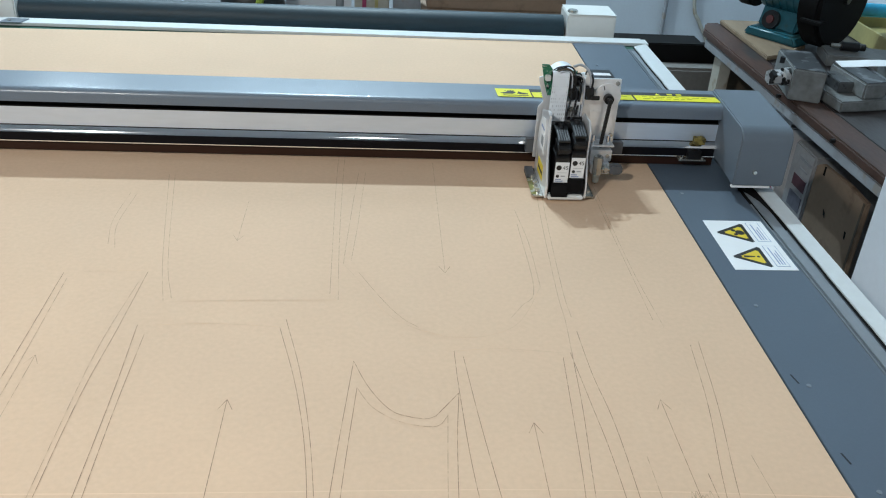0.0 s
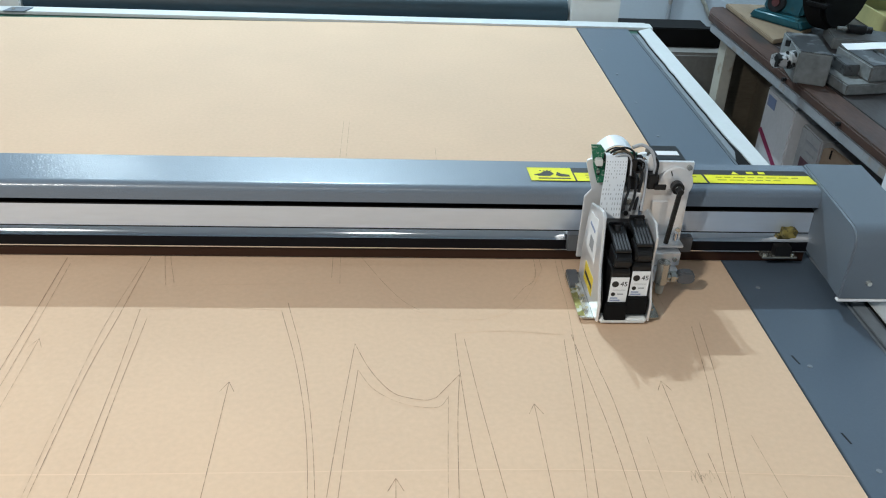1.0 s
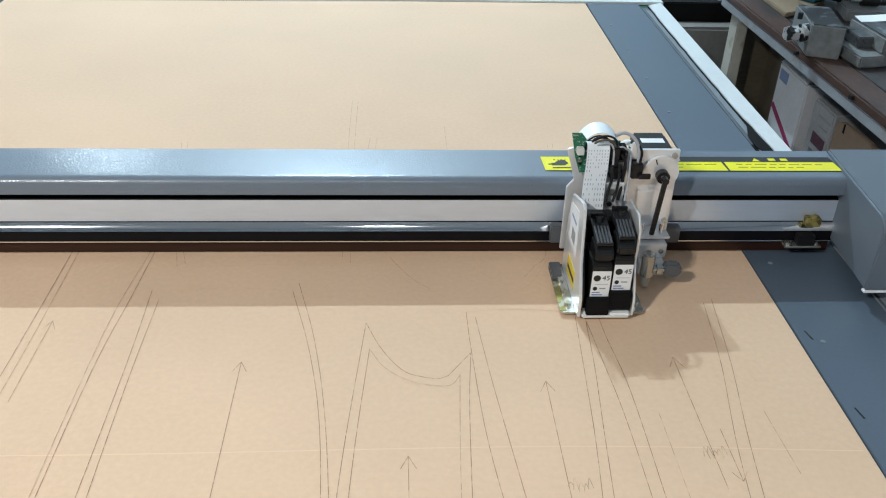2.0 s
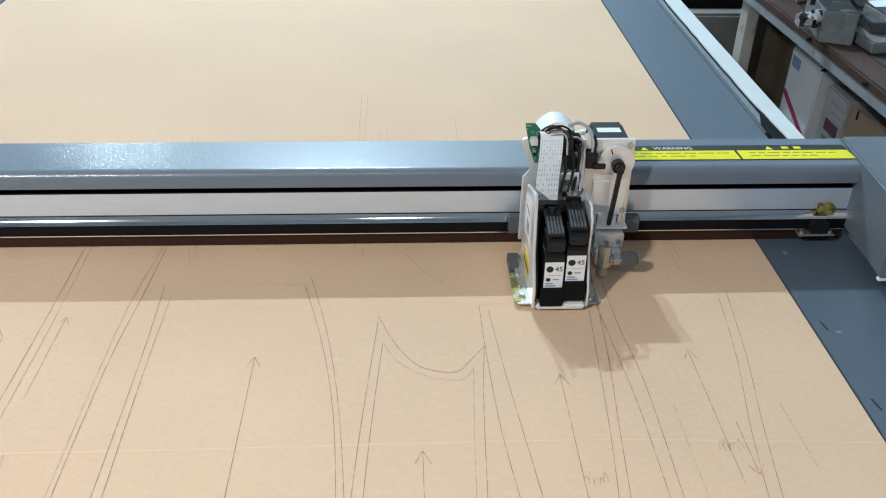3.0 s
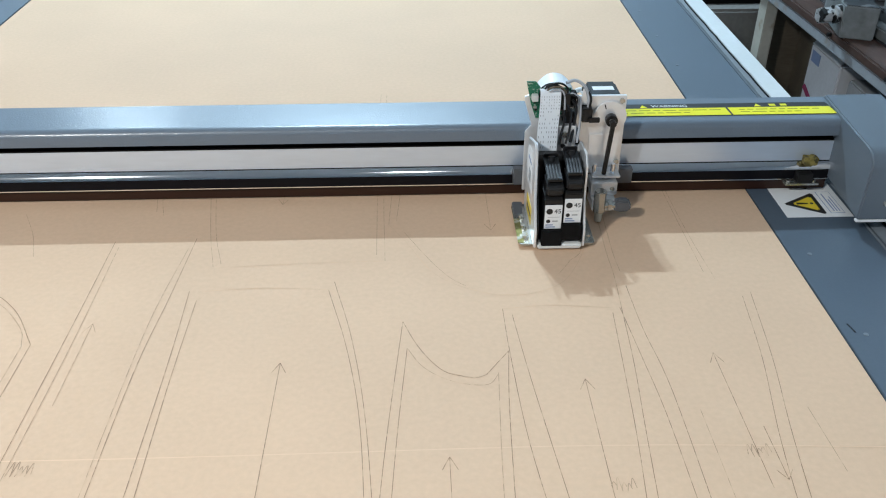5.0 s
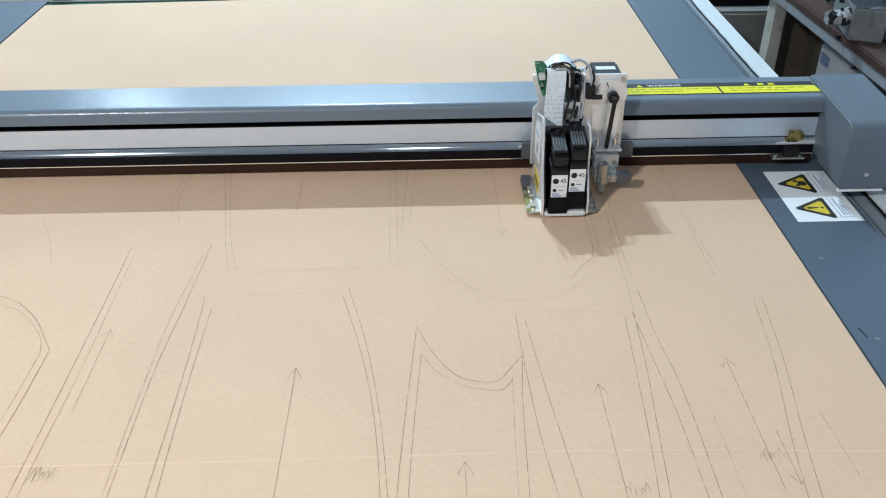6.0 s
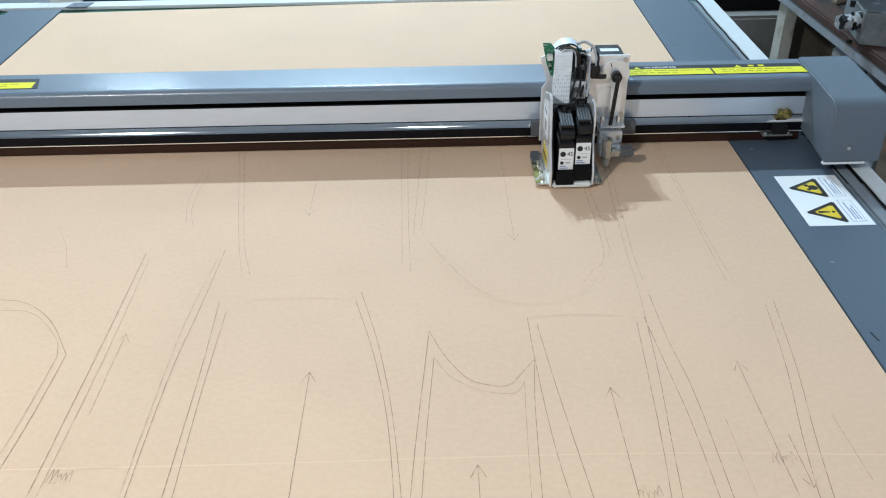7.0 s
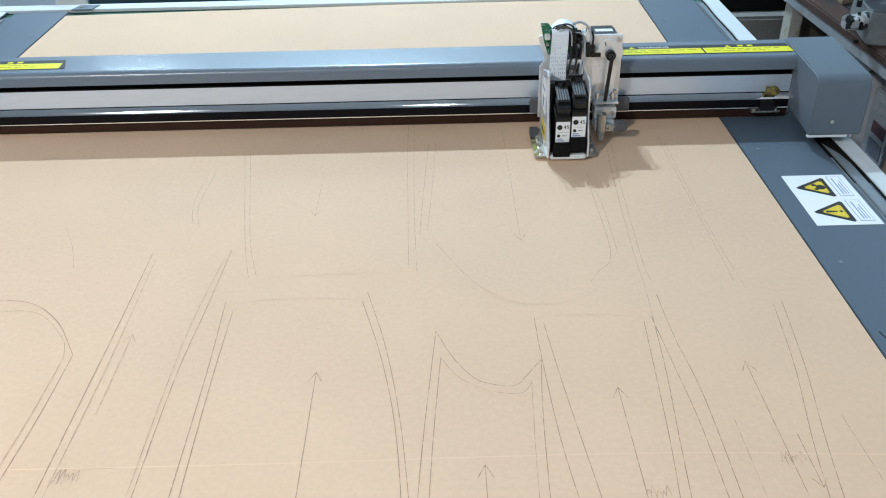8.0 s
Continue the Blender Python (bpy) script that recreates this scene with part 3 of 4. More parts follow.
part("foam_block", bev(prism([(0.0750, 0.0432), (0.0930, 0.0432), (0.0940, 0.0540), (0.0880, 0.0562), (0.0830, 0.0546), (0.0745, 0.0556)], "y", 0.138, 0.1500), 0.0008), FOAM, gantry, "yellow foam bumper")
stop = part("end_stop", box(0.050, 0.098, 0.130, 0.1430, 0.0165, 0.0195, 0.0008), ZINC, gantry, "small bright end stop bracket")
for sx in (0.056, 0.092):
    part("screw", rod((sx, 0.136, 0.0195), (sx, 0.136, 0.0225), 0.003, 10), ZINC, stop)
part("sensor", box(0.066, 0.088, 0.131, 0.1435, 0.0195, 0.034, 0.001), BLACK, gantry, "black sensor")


def end_cap(flip):
    """Folded sheet metal hood at one end of the bridge."""
    prof = [(0.027, 0.0215), (0.027, 0.094)] + [(0.053 - 0.026 * math.cos(a), 0.094 + 0.0215 * math.sin(a)) for a in [math.pi / 2 * k / 8 for k in range(1, 9)]] + [(0.2225, 0.1135), (0.2225, 0.0215)]
    bm = prism(prof, "x", 0.1055, 0.1885)
    for v in bm.verts:
        v.co.x += 0.075 * (v.co.y - 0.027)
        if flip:
            v.co.x = mirrored(v.co.x)
    bmesh.ops.recalc_face_normals(bm, faces=bm.faces[:])
    sharp = [e for e in bm.edges if len(e.link_faces) == 2 and e.calc_face_angle(0) > 0.6]
    bmesh.ops.bevel(bm, geom=sharp, offset=0.0022, segments=3, affect="EDGES")
    cap = part("end_cap", bm, CAP_PAINT, gantry, "blue-grey sheet metal end cap")
    a, b = span(0.1055, 0.168, flip)
    part("bottom_flange", box(a, b, 0.0275, 0.034, 0.018, 0.0214, 0.0005), LABEL_WHITE, cap, "bare pale bottom flange")
    c = span(0.1375, 0.1375, flip)[0]
    part("screw", rod((c, 0.027, 0.046), (c, 0.0235, 0.046), 0.0042, 14, 0.003), ZINC, cap, "bright round screw")


end_cap(False)
end_cap(True)


def yellow_sticker(x0, x1, side):
    """Hazard strip on the cover's top; side: +1 with its pictogram at x0, 0 with none."""
    y0, y1, top = 0.1655, 0.2055, 0.1091
    slant = 0.006
    back = part("hazard_sticker", prism([(x0 + slant, y0), (x1 + (0.003 if side else 0.008), y0), (x1 - 0.003, y1), (x0, y1)], "z", top, top + 0.0003), INK, gantry, "yellow and black hazard warning sticker")
    h = top + 0.0003
    if side:
        part("picture_panel", prism([(x0 + 0.002, y0 + 0.001), (x0 + 0.0595, y0 + 0.001), (x0 + 0.0585, y1 - 0.001), (x0 + 0.0005, y1 - 0.001)], "z", h, h + 0.0002), YELLOW, back)
        hb = h + 0.0002
        px = x0 + 0.012
        part("pictogram", box(px, px + 0.042, y0 + 0.006, y0 + 0.009, hb, hb + 0.0002), INK, back)
        part("pictogram", prism([(px, y0 + 0.014), (px + 0.016, y0 + 0.014), (px + 0.022, y0 + 0.020), (px + 0.018, y0 + 0.029), (px + 0.010, y0 + 0.028), (px + 0.004, y0 + 0.021), (px, y0 + 0.020)], "z", hb, hb + 0.0002), INK, back)
        part("pictogram", prism([(px + 0.024, y0 + 0.016), (px + 0.031, y0 + 0.013), (px + 0.042, y0 + 0.013), (px + 0.042, y0 + 0.018), (px + 0.032, y0 + 0.021), (px + 0.027, y0 + 0.026)], "z", hb, hb + 0.0002), INK, back)
        for k in range(4):
            part("pictogram", box(px + 0.004 + 0.0045 * k, px + 0.0065 + 0.0045 * k, y0 + 0.0285, y0 + 0.0305 - 0.0008 * (k % 2), hb, hb + 0.0002), INK, back)
        part("pictogram", prism([(px - 0.004, y0 + 0.0155), (px + 0.002, y0 + 0.0165), (px + 0.001, y0 + 0.0195), (px - 0.004, y0 + 0.0185)], "z", hb, hb + 0.0002), INK, back)
        panels = ((x0 + 0.061, -0.0305), (-0.0285, x1 - 0.001))
    else:
        panels = ((x0 + 0.008, x0 + 0.19), (x0 + 0.192, x1 - 0.002))
    for a, b in panels:
        part("text_panel", prism([(a + 0.001, y0 + 0.001), (b, y0 + 0.001), (b - 0.0015, y0 + 0.025), (a, y0 + 0.025)], "z", h, h + 0.0002), YELLOW, back)
        hb = h + 0.0002
        rnd = random.Random(int(1000 * abs(a)))
        for ry, share in ((y0 + 0.017, 0.86), (y0 + 0.009, 0.70)):
            u = a + 0.014
            while u < a + (b - a) * share:
                w = rnd.uniform(0.006, 0.022)
                part("print_bar", box(u, min(u + w, b - 0.01), ry, ry + 0.0019, hb, hb + 0.00015), OLIVE_TEXT, back)
                u += w + 0.004
        mid = (a + b) / 2
        part("alert_triangle", prism([(mid - 0.034, y0 + 0.0275), (mid - 0.024, y0 + 0.0275), (mid - 0.029, y0 + 0.0365)], "z", h, h + 0.0002), YELLOW, back)
        if side and a < -0.1:
            part("lettering", lettering("WARNING", 0.0105, pose(mid + 0.008, y0 + 0.0318, h + 0.0002)), LABEL_WHITE, back, "white word WARNING")
        else:
            for k in range(2):
                part("print_bar", box(mid - 0.012 + 0.016 * k, mid - 0.003 + 0.016 * k, y0 + 0.029, y0 + 0.0355, h, h + 0.0002), YELLOW, back)


yellow_sticker(-0.264, 0.1175, 1)
yellow_sticker(-1.455, -1.094, 0)

# ---------------------------------------------------------------- carriage: x from its middle, y from its front, z from the bed
carriage = thing("print_carriage", (0, 0, 0), "ink print and cutting carriage with two black cartridges", "plotter carriage")
part("base_tray", prism([(-0.0275, 0.0), (0.0290, 0.0), (0.0290, 0.112), (-0.0275, 0.112)], "z", 0.003, 0.0105, 0.0022, 3), WHITE_PLASTIC, carriage, "white base tray")


def foot_plate(s, x_in, x_out, y_back):
    bm = prism([(x_in, 0.009), (x_out * 0.93, 0.009), (x_out, 0.014), (x_out, y_back - 0.008), (x_out * 0.97, y_back), (x_in, y_back)], "z", 0.0035, 0.006, 0.0006)
    ft = part("foot_plate", bm, ZINC, carriage, "bright zinc-plated foot plate")
    for sy in (0.024, 0.050, 0.074, 0.096):
        if sy < y_back - 0.008:
            part("screw", rod((s * 0.040, sy, 0.006), (s * 0.040, sy, 0.0105), 0.0042, 12, 0.0035), ZINC, ft)


foot_plate(-1, -0.0277, -0.0500, 0.1115)
foot_plate(1, 0.0292, 0.0480, 0.080)
part("edge_tape", box(-0.0503, -0.0425, 0.013, 0.072, 0.0061, 0.0064), TAPE, carriage, "stained yellowish tape on the foot plate")
part("foot_bracket", prism([(-0.0500, 0.076), (-0.0380, 0.076), (-0.0350, 0.110), (-0.0490, 0.110)], "z", 0.0062, 0.0110, 0.001), CLEAR_GREY, carriage, "grey foot bracket")
left_side = [(0.0, 0.006), (0.0, 0.028), (0.019, 0.067), (0.026, 0.100), (0.031, 0.129), (0.038, 0.1335), (0.050, 0.131), (0.094, 0.116), (0.102, 0.085), (0.108, 0.050), (0.108, 0.006)]
sp = part("side_plate", prism(left_side, "x", -0.0325, -0.0290, 0.0008), ALU_PLATE, carriage, "silver side plate")
part("white_label", prism([(0.044, 0.060), (0.088, 0.060), (0.088, 0.108), (0.050, 0.116)], "x", -0.0329, -0.0326), LABEL_WHITE, sp, "white label")
part("print_square", box(-0.0331, -0.0329, 0.056, 0.074, 0.068, 0.084), INK_GREY, sp)
part("print_bar", box(-0.0331, -0.0329, 0.056, 0.082, 0.094, 0.098), INK_BLUE, sp)
part("yellow_label", box(-0.0329, -0.0326, 0.036, 0.080, 0.018, 0.043), YELLOW_SIGN, sp, "yellow label")
part("print_bar", box(-0.0331, -0.0329, 0.038, 0.076, 0.027, 0.032), INK, sp)
right_side = [(0.002, 0.006), (0.002, 0.028), (0.021, 0.067), (0.021, 0.109), (0.034, 0.1215), (0.074, 0.119), (0.104, 0.090), (0.112, 0.006)]
part("side_plate", prism(right_side, "x", 0.0300, 0.0325, 0.0006), ALU_PLATE, carriage, "silver side plate")
part("cartridge_stall", prism([(0.064, 0.012), (0.064, 0.098), (0.068, 0.102), (0.080, 0.103), (0.080, 0.012)], "x", -0.0286, 0.0298, 0.001), BLACK, carriage, "black cartridge stall")
part("stall_wall", prism([(0.006, 0.011), (0.006, 0.034), (0.026, 0.070), (0.034, 0.104), (0.0635, 0.104), (0.0635, 0.011)], "x", -0.0286, -0.0262), BLACK, carriage, "black stall side")
part("stall_floor", box(-0.0260, 0.0298, 0.012, 0.0635, 0.0107, 0.013), BLACK, carriage)


def cartridge(x, y, z):
    """An ink cartridge of 24 mm in its pocket, with its label and the ribbed latch over it."""
    w = 0.0112
    body = [(0.004, 0.0135), (0.004, 0.062), (0.0045, 0.0705), (0.0095, 0.074), (0.052, 0.074), (0.052, 0.0135)]
    c = part("ink_cartridge", prism([(y + u, z + v) for u, v in body], "x", x - w, x + w, 0.0010), BLACK, carriage, "black ink cartridge")
    part("pocket", prism([(y - 0.004, z + 0.0085), (y - 0.003, z + 0.030), (y + 0.003, z + 0.0315), (y + 0.006, z + 0.0085)], "x", x - 0.0140, x + 0.0120, 0.0010), BLACK_MATT, c, "black front pocket")
    shoulder = [(0.0120, 0.0735), (0.004, 0.0765), (0.0025, 0.081), (0.004, 0.088), (0.010, 0.0925), (0.034, 0.096), (0.034, 0.0735)]
    part("shoulder", prism([(y + u, z + v) for u, v in shoulder], "x", x - w * 0.90, x + w * 0.95, 0.0025, 3), BLACK, c, "rounded black shoulder")
    part("label", box(x - w * 0.96, x + w * 0.96, y + 0.0030, y + 0.0039, z + 0.029, z + 0.0645, 0.0002), LABEL_WHITE, c, "white front label")
    f = y + 0.0029
    part("logo_disc", rod((x - 0.0050, f + 0.0002, z + 0.0555), (x - 0.0050, f - 0.0002, z + 0.0555), 0.0041, 18), INK, c)
    part("digits", lettering("45", 0.0088, pose(x + 0.0052, f - 0.0001, z + 0.0555, 90)), INK, c, "black number 45")
    part("ink_dot", rod((x - 0.0060, f + 0.0002, z + 0.0415), (x - 0.0060, f - 0.0002, z + 0.0415), 0.0026, 14), INK, c)
    for bx0, bx1, bz in ((-0.001, 0.006, 0.0410), (-0.009, 0.000, 0.0355), (-0.009, 0.003, 0.0325)):
        part("print_bar", box(x + bx0, x + bx1, f - 0.0002, f + 0.0002, z + bz, z + bz + 0.0014), INK_GREY if bz > 0.04 else INK_BLUE, c)
    part("print_line", box(x - 0.007, x + 0.008, f - 0.0002, f + 0.0002, z + 0.0472, z + 0.0476), INK_GREY, c)
    latch = part("latch", prism([(y + u, z + v) for u, v in [(0.008, 0.0945), (0.008, 0.0975), (0.046, 0.1055), (0.056, 0.1065), (0.056, 0.1010)]], "x", x - w * 0.84, x + w * 0.84, 0.0006), BLACK, c, "ribbed black latch")
    for k in range(5):
        rx = x - w * 0.66 + k * w * 0.33
        part("rib", prism([(y + 0.0095, z + 0.0976), (y + 0.0095, z + 0.0992), (y + 0.036, z + 0.1048), (y + 0.036, z + 0.1032)], "x", rx - 0.0007, rx + 0.0007), CLEAR_GREY, latch)
    part("latch_button", rod((x, y + 0.046, z + 0.103), (x, y + 0.048, z + 0.1095), 0.0048, 16), BLACK, latch)
    part("latch_clip", box(x - 0.009, x + 0.009, y + 0.0525, y + 0.0570, z + 0.101, z + 0.1105, 0.0008), BLACK, latch)


cartridge(-0.0090, 0.0030, 0.0)
cartridge(0.0155, 0.0055, 0.0070)

# rear bracket, board and flat cable
part("mount_plate", prism([(-0.034, 0.020), (0.034, 0.020), (0.034, 0.120), (0.030, 0.152), (-0.030, 0.160), (-0.0365, 0.158), (-0.0365, 0.152), (-0.026, 0.118), (-0.034, 0.108)], "y", 0.1255, 0.1290, 0.0006), ALU_PLATE, carriage, "silver mounting plate")
part("stall_back", box(-0.002, 0.028, 0.096, 0.1250, 0.085, 0.129, 0.001), ALU_PLATE, carriage, "silver block behind the cartridges")
part("screw", rod((0.0135, 0.096, 0.118), (0.0135, 0.093, 0.118), 0.004, 12), ZINC, carriage)
part("screw", rod((0.0120, 0.096, 0.102), (0.0120, 0.093, 0.102), 0.003, 12), BLACK, carriage)
board = part("circuit_board", prism([(-0.0360, 0.181), (-0.024, 0.181), (-0.017, 0.172), (0.022, 0.172), (0.022, 0.136), (-0.022, 0.130), (-0.0290, 0.150)], "y", 0.1195, 0.1215, 0.0003), PCB, carriage, "green circuit board")
rnd = random.Random(7)
for k in range(26):
    cx, cz = rnd.uniform(-0.026, 0.019), rnd.uniform(0.140, 0.169)
    s = rnd.uniform(0.0010, 0.0034)
    part("component", box(cx - s, cx + s, 0.1172, 0.1194, cz - s * 0.7, cz + s * 0.7, 0.0003), rnd.choice((BLACK, ZINC, WHITE_PLASTIC, BLACK)), board)
part("connector", box(-0.029, -0.021, 0.110, 0.1194, 0.157, 0.165, 0.0006), WHITE_PLASTIC, board, "white connector")
part("plug", box(0.009, 0.019, 0.103, 0.1194, 0.146, 0.170, 0.001), BLACK, board, "black plug")
ffc = part("flat_cable", band([(-0.0065, 0.118, 0.1715), (-0.0065, 0.110, 0.1735), (-0.0065, 0.104, 0.168), (-0.0075, 0.098, 0.150), (-0.0095, 0.092, 0.125), (-0.0110, 0.0825, 0.0935)], (1, 0, 0.0), 0.0262, 0.0006), FFC, carriage, "white flat ribbon cable")
rnd = random.Random(3)
ffc_path = smooth_path([(-0.0065, 0.1033, 0.1675), (-0.0075, 0.0973, 0.1497), (-0.0095, 0.0913, 0.1247), (-0.0110, 0.0818, 0.0935)], 10)
for k in range(8):
    ox = -0.0112 + k * 0.0032
    for i in range(0, len(ffc_path) - 2, 2):
        if rnd.random() < 0.75:
            a, b = ffc_path[i], ffc_path[i].lerp(ffc_path[i + 1], 0.9)
            part("print_dash", band([a + Vector((ox, 0, 0)), b + Vector((ox, 0, 0))], (1, 0, 0), 0.0007, 0.0002), INK_GREY, ffc)


part("cable_loop", band([(-0.0180, 0.168, 0.120), (-0.0175, 0.169, 0.136), (-0.0120, 0.171, 0.1520), (0.0020, 0.173, 0.1630), (0.0180, 0.173, 0.1625), (0.0310, 0.171, 0.1510), (0.0380, 0.169, 0.134), (0.0390, 0.168, 0.118)], (0, 1, 0.06), 0.028, 0.0012, 10), FFC, carriage, "white flat cable arching over in a loop")
part("wire", tube([(-0.014, 0.114, 0.166), (-0.011, 0.110, 0.178), (0.003, 0.109, 0.1825), (0.014, 0.109, 0.177), (0.016, 0.108, 0.164)], 0.0013), BLACK, carriage, "black wire")
part("wire", tube([(-0.013, 0.113, 0.165), (-0.009, 0.108, 0.175), (0.003, 0.106, 0.179), (0.012, 0.106, 0.173), (0.015, 0.106, 0.160)], 0.0013), BROWN_DARK, carriage, "dark red wire")
part("wire", tube([(-0.012, 0.112, 0.165), (-0.006, 0.106, 0.173), (0.005, 0.104, 0.1755), (0.011, 0.104, 0.168), (0.012, 0.101, 0.150)], 0.0012), CABLE_GREY, carriage, "grey wire")
part("wire", tube([(0.014, 0.116, 0.180), (0.026, 0.119, 0.182), (0.038, 0.116, 0.175), (0.044, 0.112, 0.160), (0.044, 0.110, 0.145)], 0.0022), CABLE_GREY, carriage, "thick grey wire")
part("wire", tube([(0.018, 0.110, 0.168), (0.025, 0.108, 0.168), (0.030, 0.107, 0.158), (0.028, 0.106, 0.130), (0.029, 0.098, 0.112)], 0.0010), CABLE_GREY, carriage, "thin grey wire")
part("wire", tube([(0.014, 0.102, 0.156), (0.020, 0.100, 0.145), (0.019, 0.095, 0.124), (0.014, 0.088, 0.108)], 0.0016), BLACK, carriage, "black wire")
part("wire", tube([(0.010, 0.100, 0.150), (0.012, 0.098, 0.135), (0.008, 0.093, 0.118), (0.006, 0.088, 0.108)], 0.0017), BLACK, carriage, "thick black lead")
part("wire", tube([(0.016, 0.104, 0.152), (0.026, 0.104, 0.155), (0.027, 0.104, 0.165), (0.019, 0.106, 0.168)], 0.0012), BLACK, carriage, "black wire")
part("plug", box(0.0125, 0.0255, 0.1045, 0.1190, 0.1290, 0.1445, 0.001), BLACK, board, "black plug")
part("plug", box(0.0205, 0.0275, 0.1090, 0.1190, 0.1500, 0.1700, 0.001), BLACK_MATT, board, "black plug")
part("sleeve", tube([(0.030, 0.150, 0.152), (0.038, 0.140, 0.160), (0.044, 0.128, 0.156), (0.047, 0.118, 0.144)], 0.0034, 10), FFC, carriage, "clear white cable sleeve")
for wx, wz, wr in ((-0.010, 0.1790, 0.0011), (-0.006, 0.1765, 0.0012), (-0.002, 0.1740, 0.0010)):
    part("wire", tube([(wx - 0.010, 0.116, 0.160), (wx - 0.006, 0.118, wz - 0.006), (wx + 0.006, 0.117, wz), (wx + 0.018, 0.114, wz - 0.005), (wx + 0.024, 0.110, 0.158)], wr), BLACK, carriage, "black wire")
part("wire", tube([(0.022, 0.108, 0.160), (0.027, 0.104, 0.150), (0.025, 0.099, 0.128), (0.021, 0.092, 0.108)], 0.0020), BLACK, carriage, "thick black lead")
part("wire", tube([(0.027, 0.112, 0.166), (0.033, 0.110, 0.158), (0.0335, 0.104, 0.130), (0.0300, 0.094, 0.106)], 0.0016), CABLE_GREY, carriage, "grey lead")
part("cable_clamp", prism([(0.034, 0.150), (0.037, 0.172), (0.042, 0.170), (0.046, 0.150)], "y", 0.1145, 0.1180, 0.0008), ALU_PLATE, carriage, "silver cable clamp")
part("limit_switch", box(0.036, 0.049, 0.1035, 0.1180, 0.130, 0.149, 0.001), BLACK, carriage, "black limit switch")
part("switch_lever", box(0.044, 0.0585, 0.100, 0.1030, 0.131, 0.138, 0.0008), BLACK, carriage)

# tool lift: plate, crank, rod and knife holder
tool = [(0.026, 0.1605), (0.0950, 0.1605), (0.0955, 0.048), (0.058, 0.048), (0.045, 0.075), (0.0375, 0.100), (0.036, 0.112), (0.030, 0.130)]
part("tool_plate", prism(tool, "y", 0.1185, 0.1235, 0.0005), ALU_PLATE, carriage, "silver tool plate")
part("plate_channel", box(0.050, 0.070, 0.1158, 0.1183, 0.050, 0.108, 0.0010), ALU_PLATE, carriage, "raised guide channel")
part("plate_flange", box(0.054, 0.0915, 0.090, 0.1183, 0.0555, 0.0585, 0.0008), ALU_PLATE, carriage, "folded flange")
for sx, sz in ((0.0890, 0.154), (0.046, 0.154), (0.0900, 0.066)):
    part("screw", rod((sx, 0.1185, sz), (sx, 0.1155, sz), 0.0034, 12), ZINC, carriage)
disc = part("crank_disc", rod((0.0745, 0.1180, 0.1325), (0.0745, 0.1140, 0.1325), 0.0218, 40, w=0.0006), ALU_PLATE, carriage, "silver crank disc")
part("index_mark", prism([(0.0655, 0.150), (0.0668, 0.1505), (0.0690, 0.144), (0.0678, 0.1435)], "y", 0.1136, 0.1140), BLACK, disc)
part("crank_hub", rod((0.0755, 0.114, 0.1307), (0.0755, 0.104, 0.1307), 0.0078, 24, w=0.0006), BLACK, carriage, "black crank hub")
part("hub_screw", rod((0.0755, 0.104, 0.1307), (0.0755, 0.1025, 0.1307), 0.0042, 16), ZINC, carriage)
part("link_rod", prism([(0.0727, 0.130), (0.0783, 0.130), (0.0712, 0.036), (0.0660, 0.036)], "y", 0.0945, 0.0995, 0.0008), BLACK, carriage, "black connecting rod")
part("crank_pin", rod((0.0755, 0.104, 0.1307), (0.0755, 0.0940, 0.1307), 0.0040, 14), BLACK, carriage)
part("clamp_screw", rod((0.0440, 0.118, 0.0640), (0.0440, 0.098, 0.0640), 0.0046, 16, w=0.0008), BLACK, carriage, "black clamp screw")
part("guide_block", box(0.0525, 0.0870, 0.0820, 0.110, 0.0340, 0.0530, 0.0012), ALU_PLATE, carriage, "silver guide block")
for gx in (0.058, 0.082):
    part("guide_shaft", rod((gx, 0.100, 0.040), (gx, 0.100, 0.072), 0.0032, 14), CHROME, carriage)
holder = part("tool_holder", box(0.0530, 0.0840, 0.0700, 0.105, 0.0170, 0.0336, 0.0012), ALU_PLATE, carriage, "silver tool holder")
part("collar", rod((0.0620, 0.0665, 0.019), (0.0620, 0.0665, 0.050), 0.0080, 20, w=0.001), ZINC, holder, "round silver collar")
part("knob_shaft", rod((0.066, 0.066, 0.0285), (0.0825, 0.066, 0.0285), 0.0045, 14), ZINC, holder)
part("clamp_nut", rod((0.0725, 0.066, 0.0285), (0.0775, 0.066, 0.0285), 0.0075, 6), ZINC, holder)
part("knob", bev(prism([(0.0800, 0.0235), (0.0860, 0.0195), (0.1010, 0.0205), (0.1040, 0.0285), (0.1000, 0.0365), (0.0860, 0.0375), (0.0800, 0.0335)], "y", 0.0600, 0.0730), 0.0022, 2), CLEAR_GREY, carriage, "grey clamping knob")
part("screw", rod((0.080, 0.0820, 0.044), (0.080, 0.0800, 0.044), 0.0030, 10), ZINC, holder)
part("knife_sleeve", rod((0.0620, 0.0665, 0.0188), (0.0620, 0.0665, 0.005), 0.0056, 18, 0.0048), CREAM, carriage, "pale knife sleeve")
part("knife_tip", rod((0.0620, 0.0665, 0.005), (0.0620, 0.0665, 0.0015), 0.002, 10, 0.0006), ZINC, carriage)
motor = part("motor", box(0.0490, 0.0910, 0.1240, 0.178, 0.1150, 0.1570, 0.0035, 2), BLACK, carriage, "black stepper motor")
part("motor_label", box(0.056, 0.084, 0.146, 0.158, 0.1570, 0.1573), LABEL_WHITE, motor, "white label")
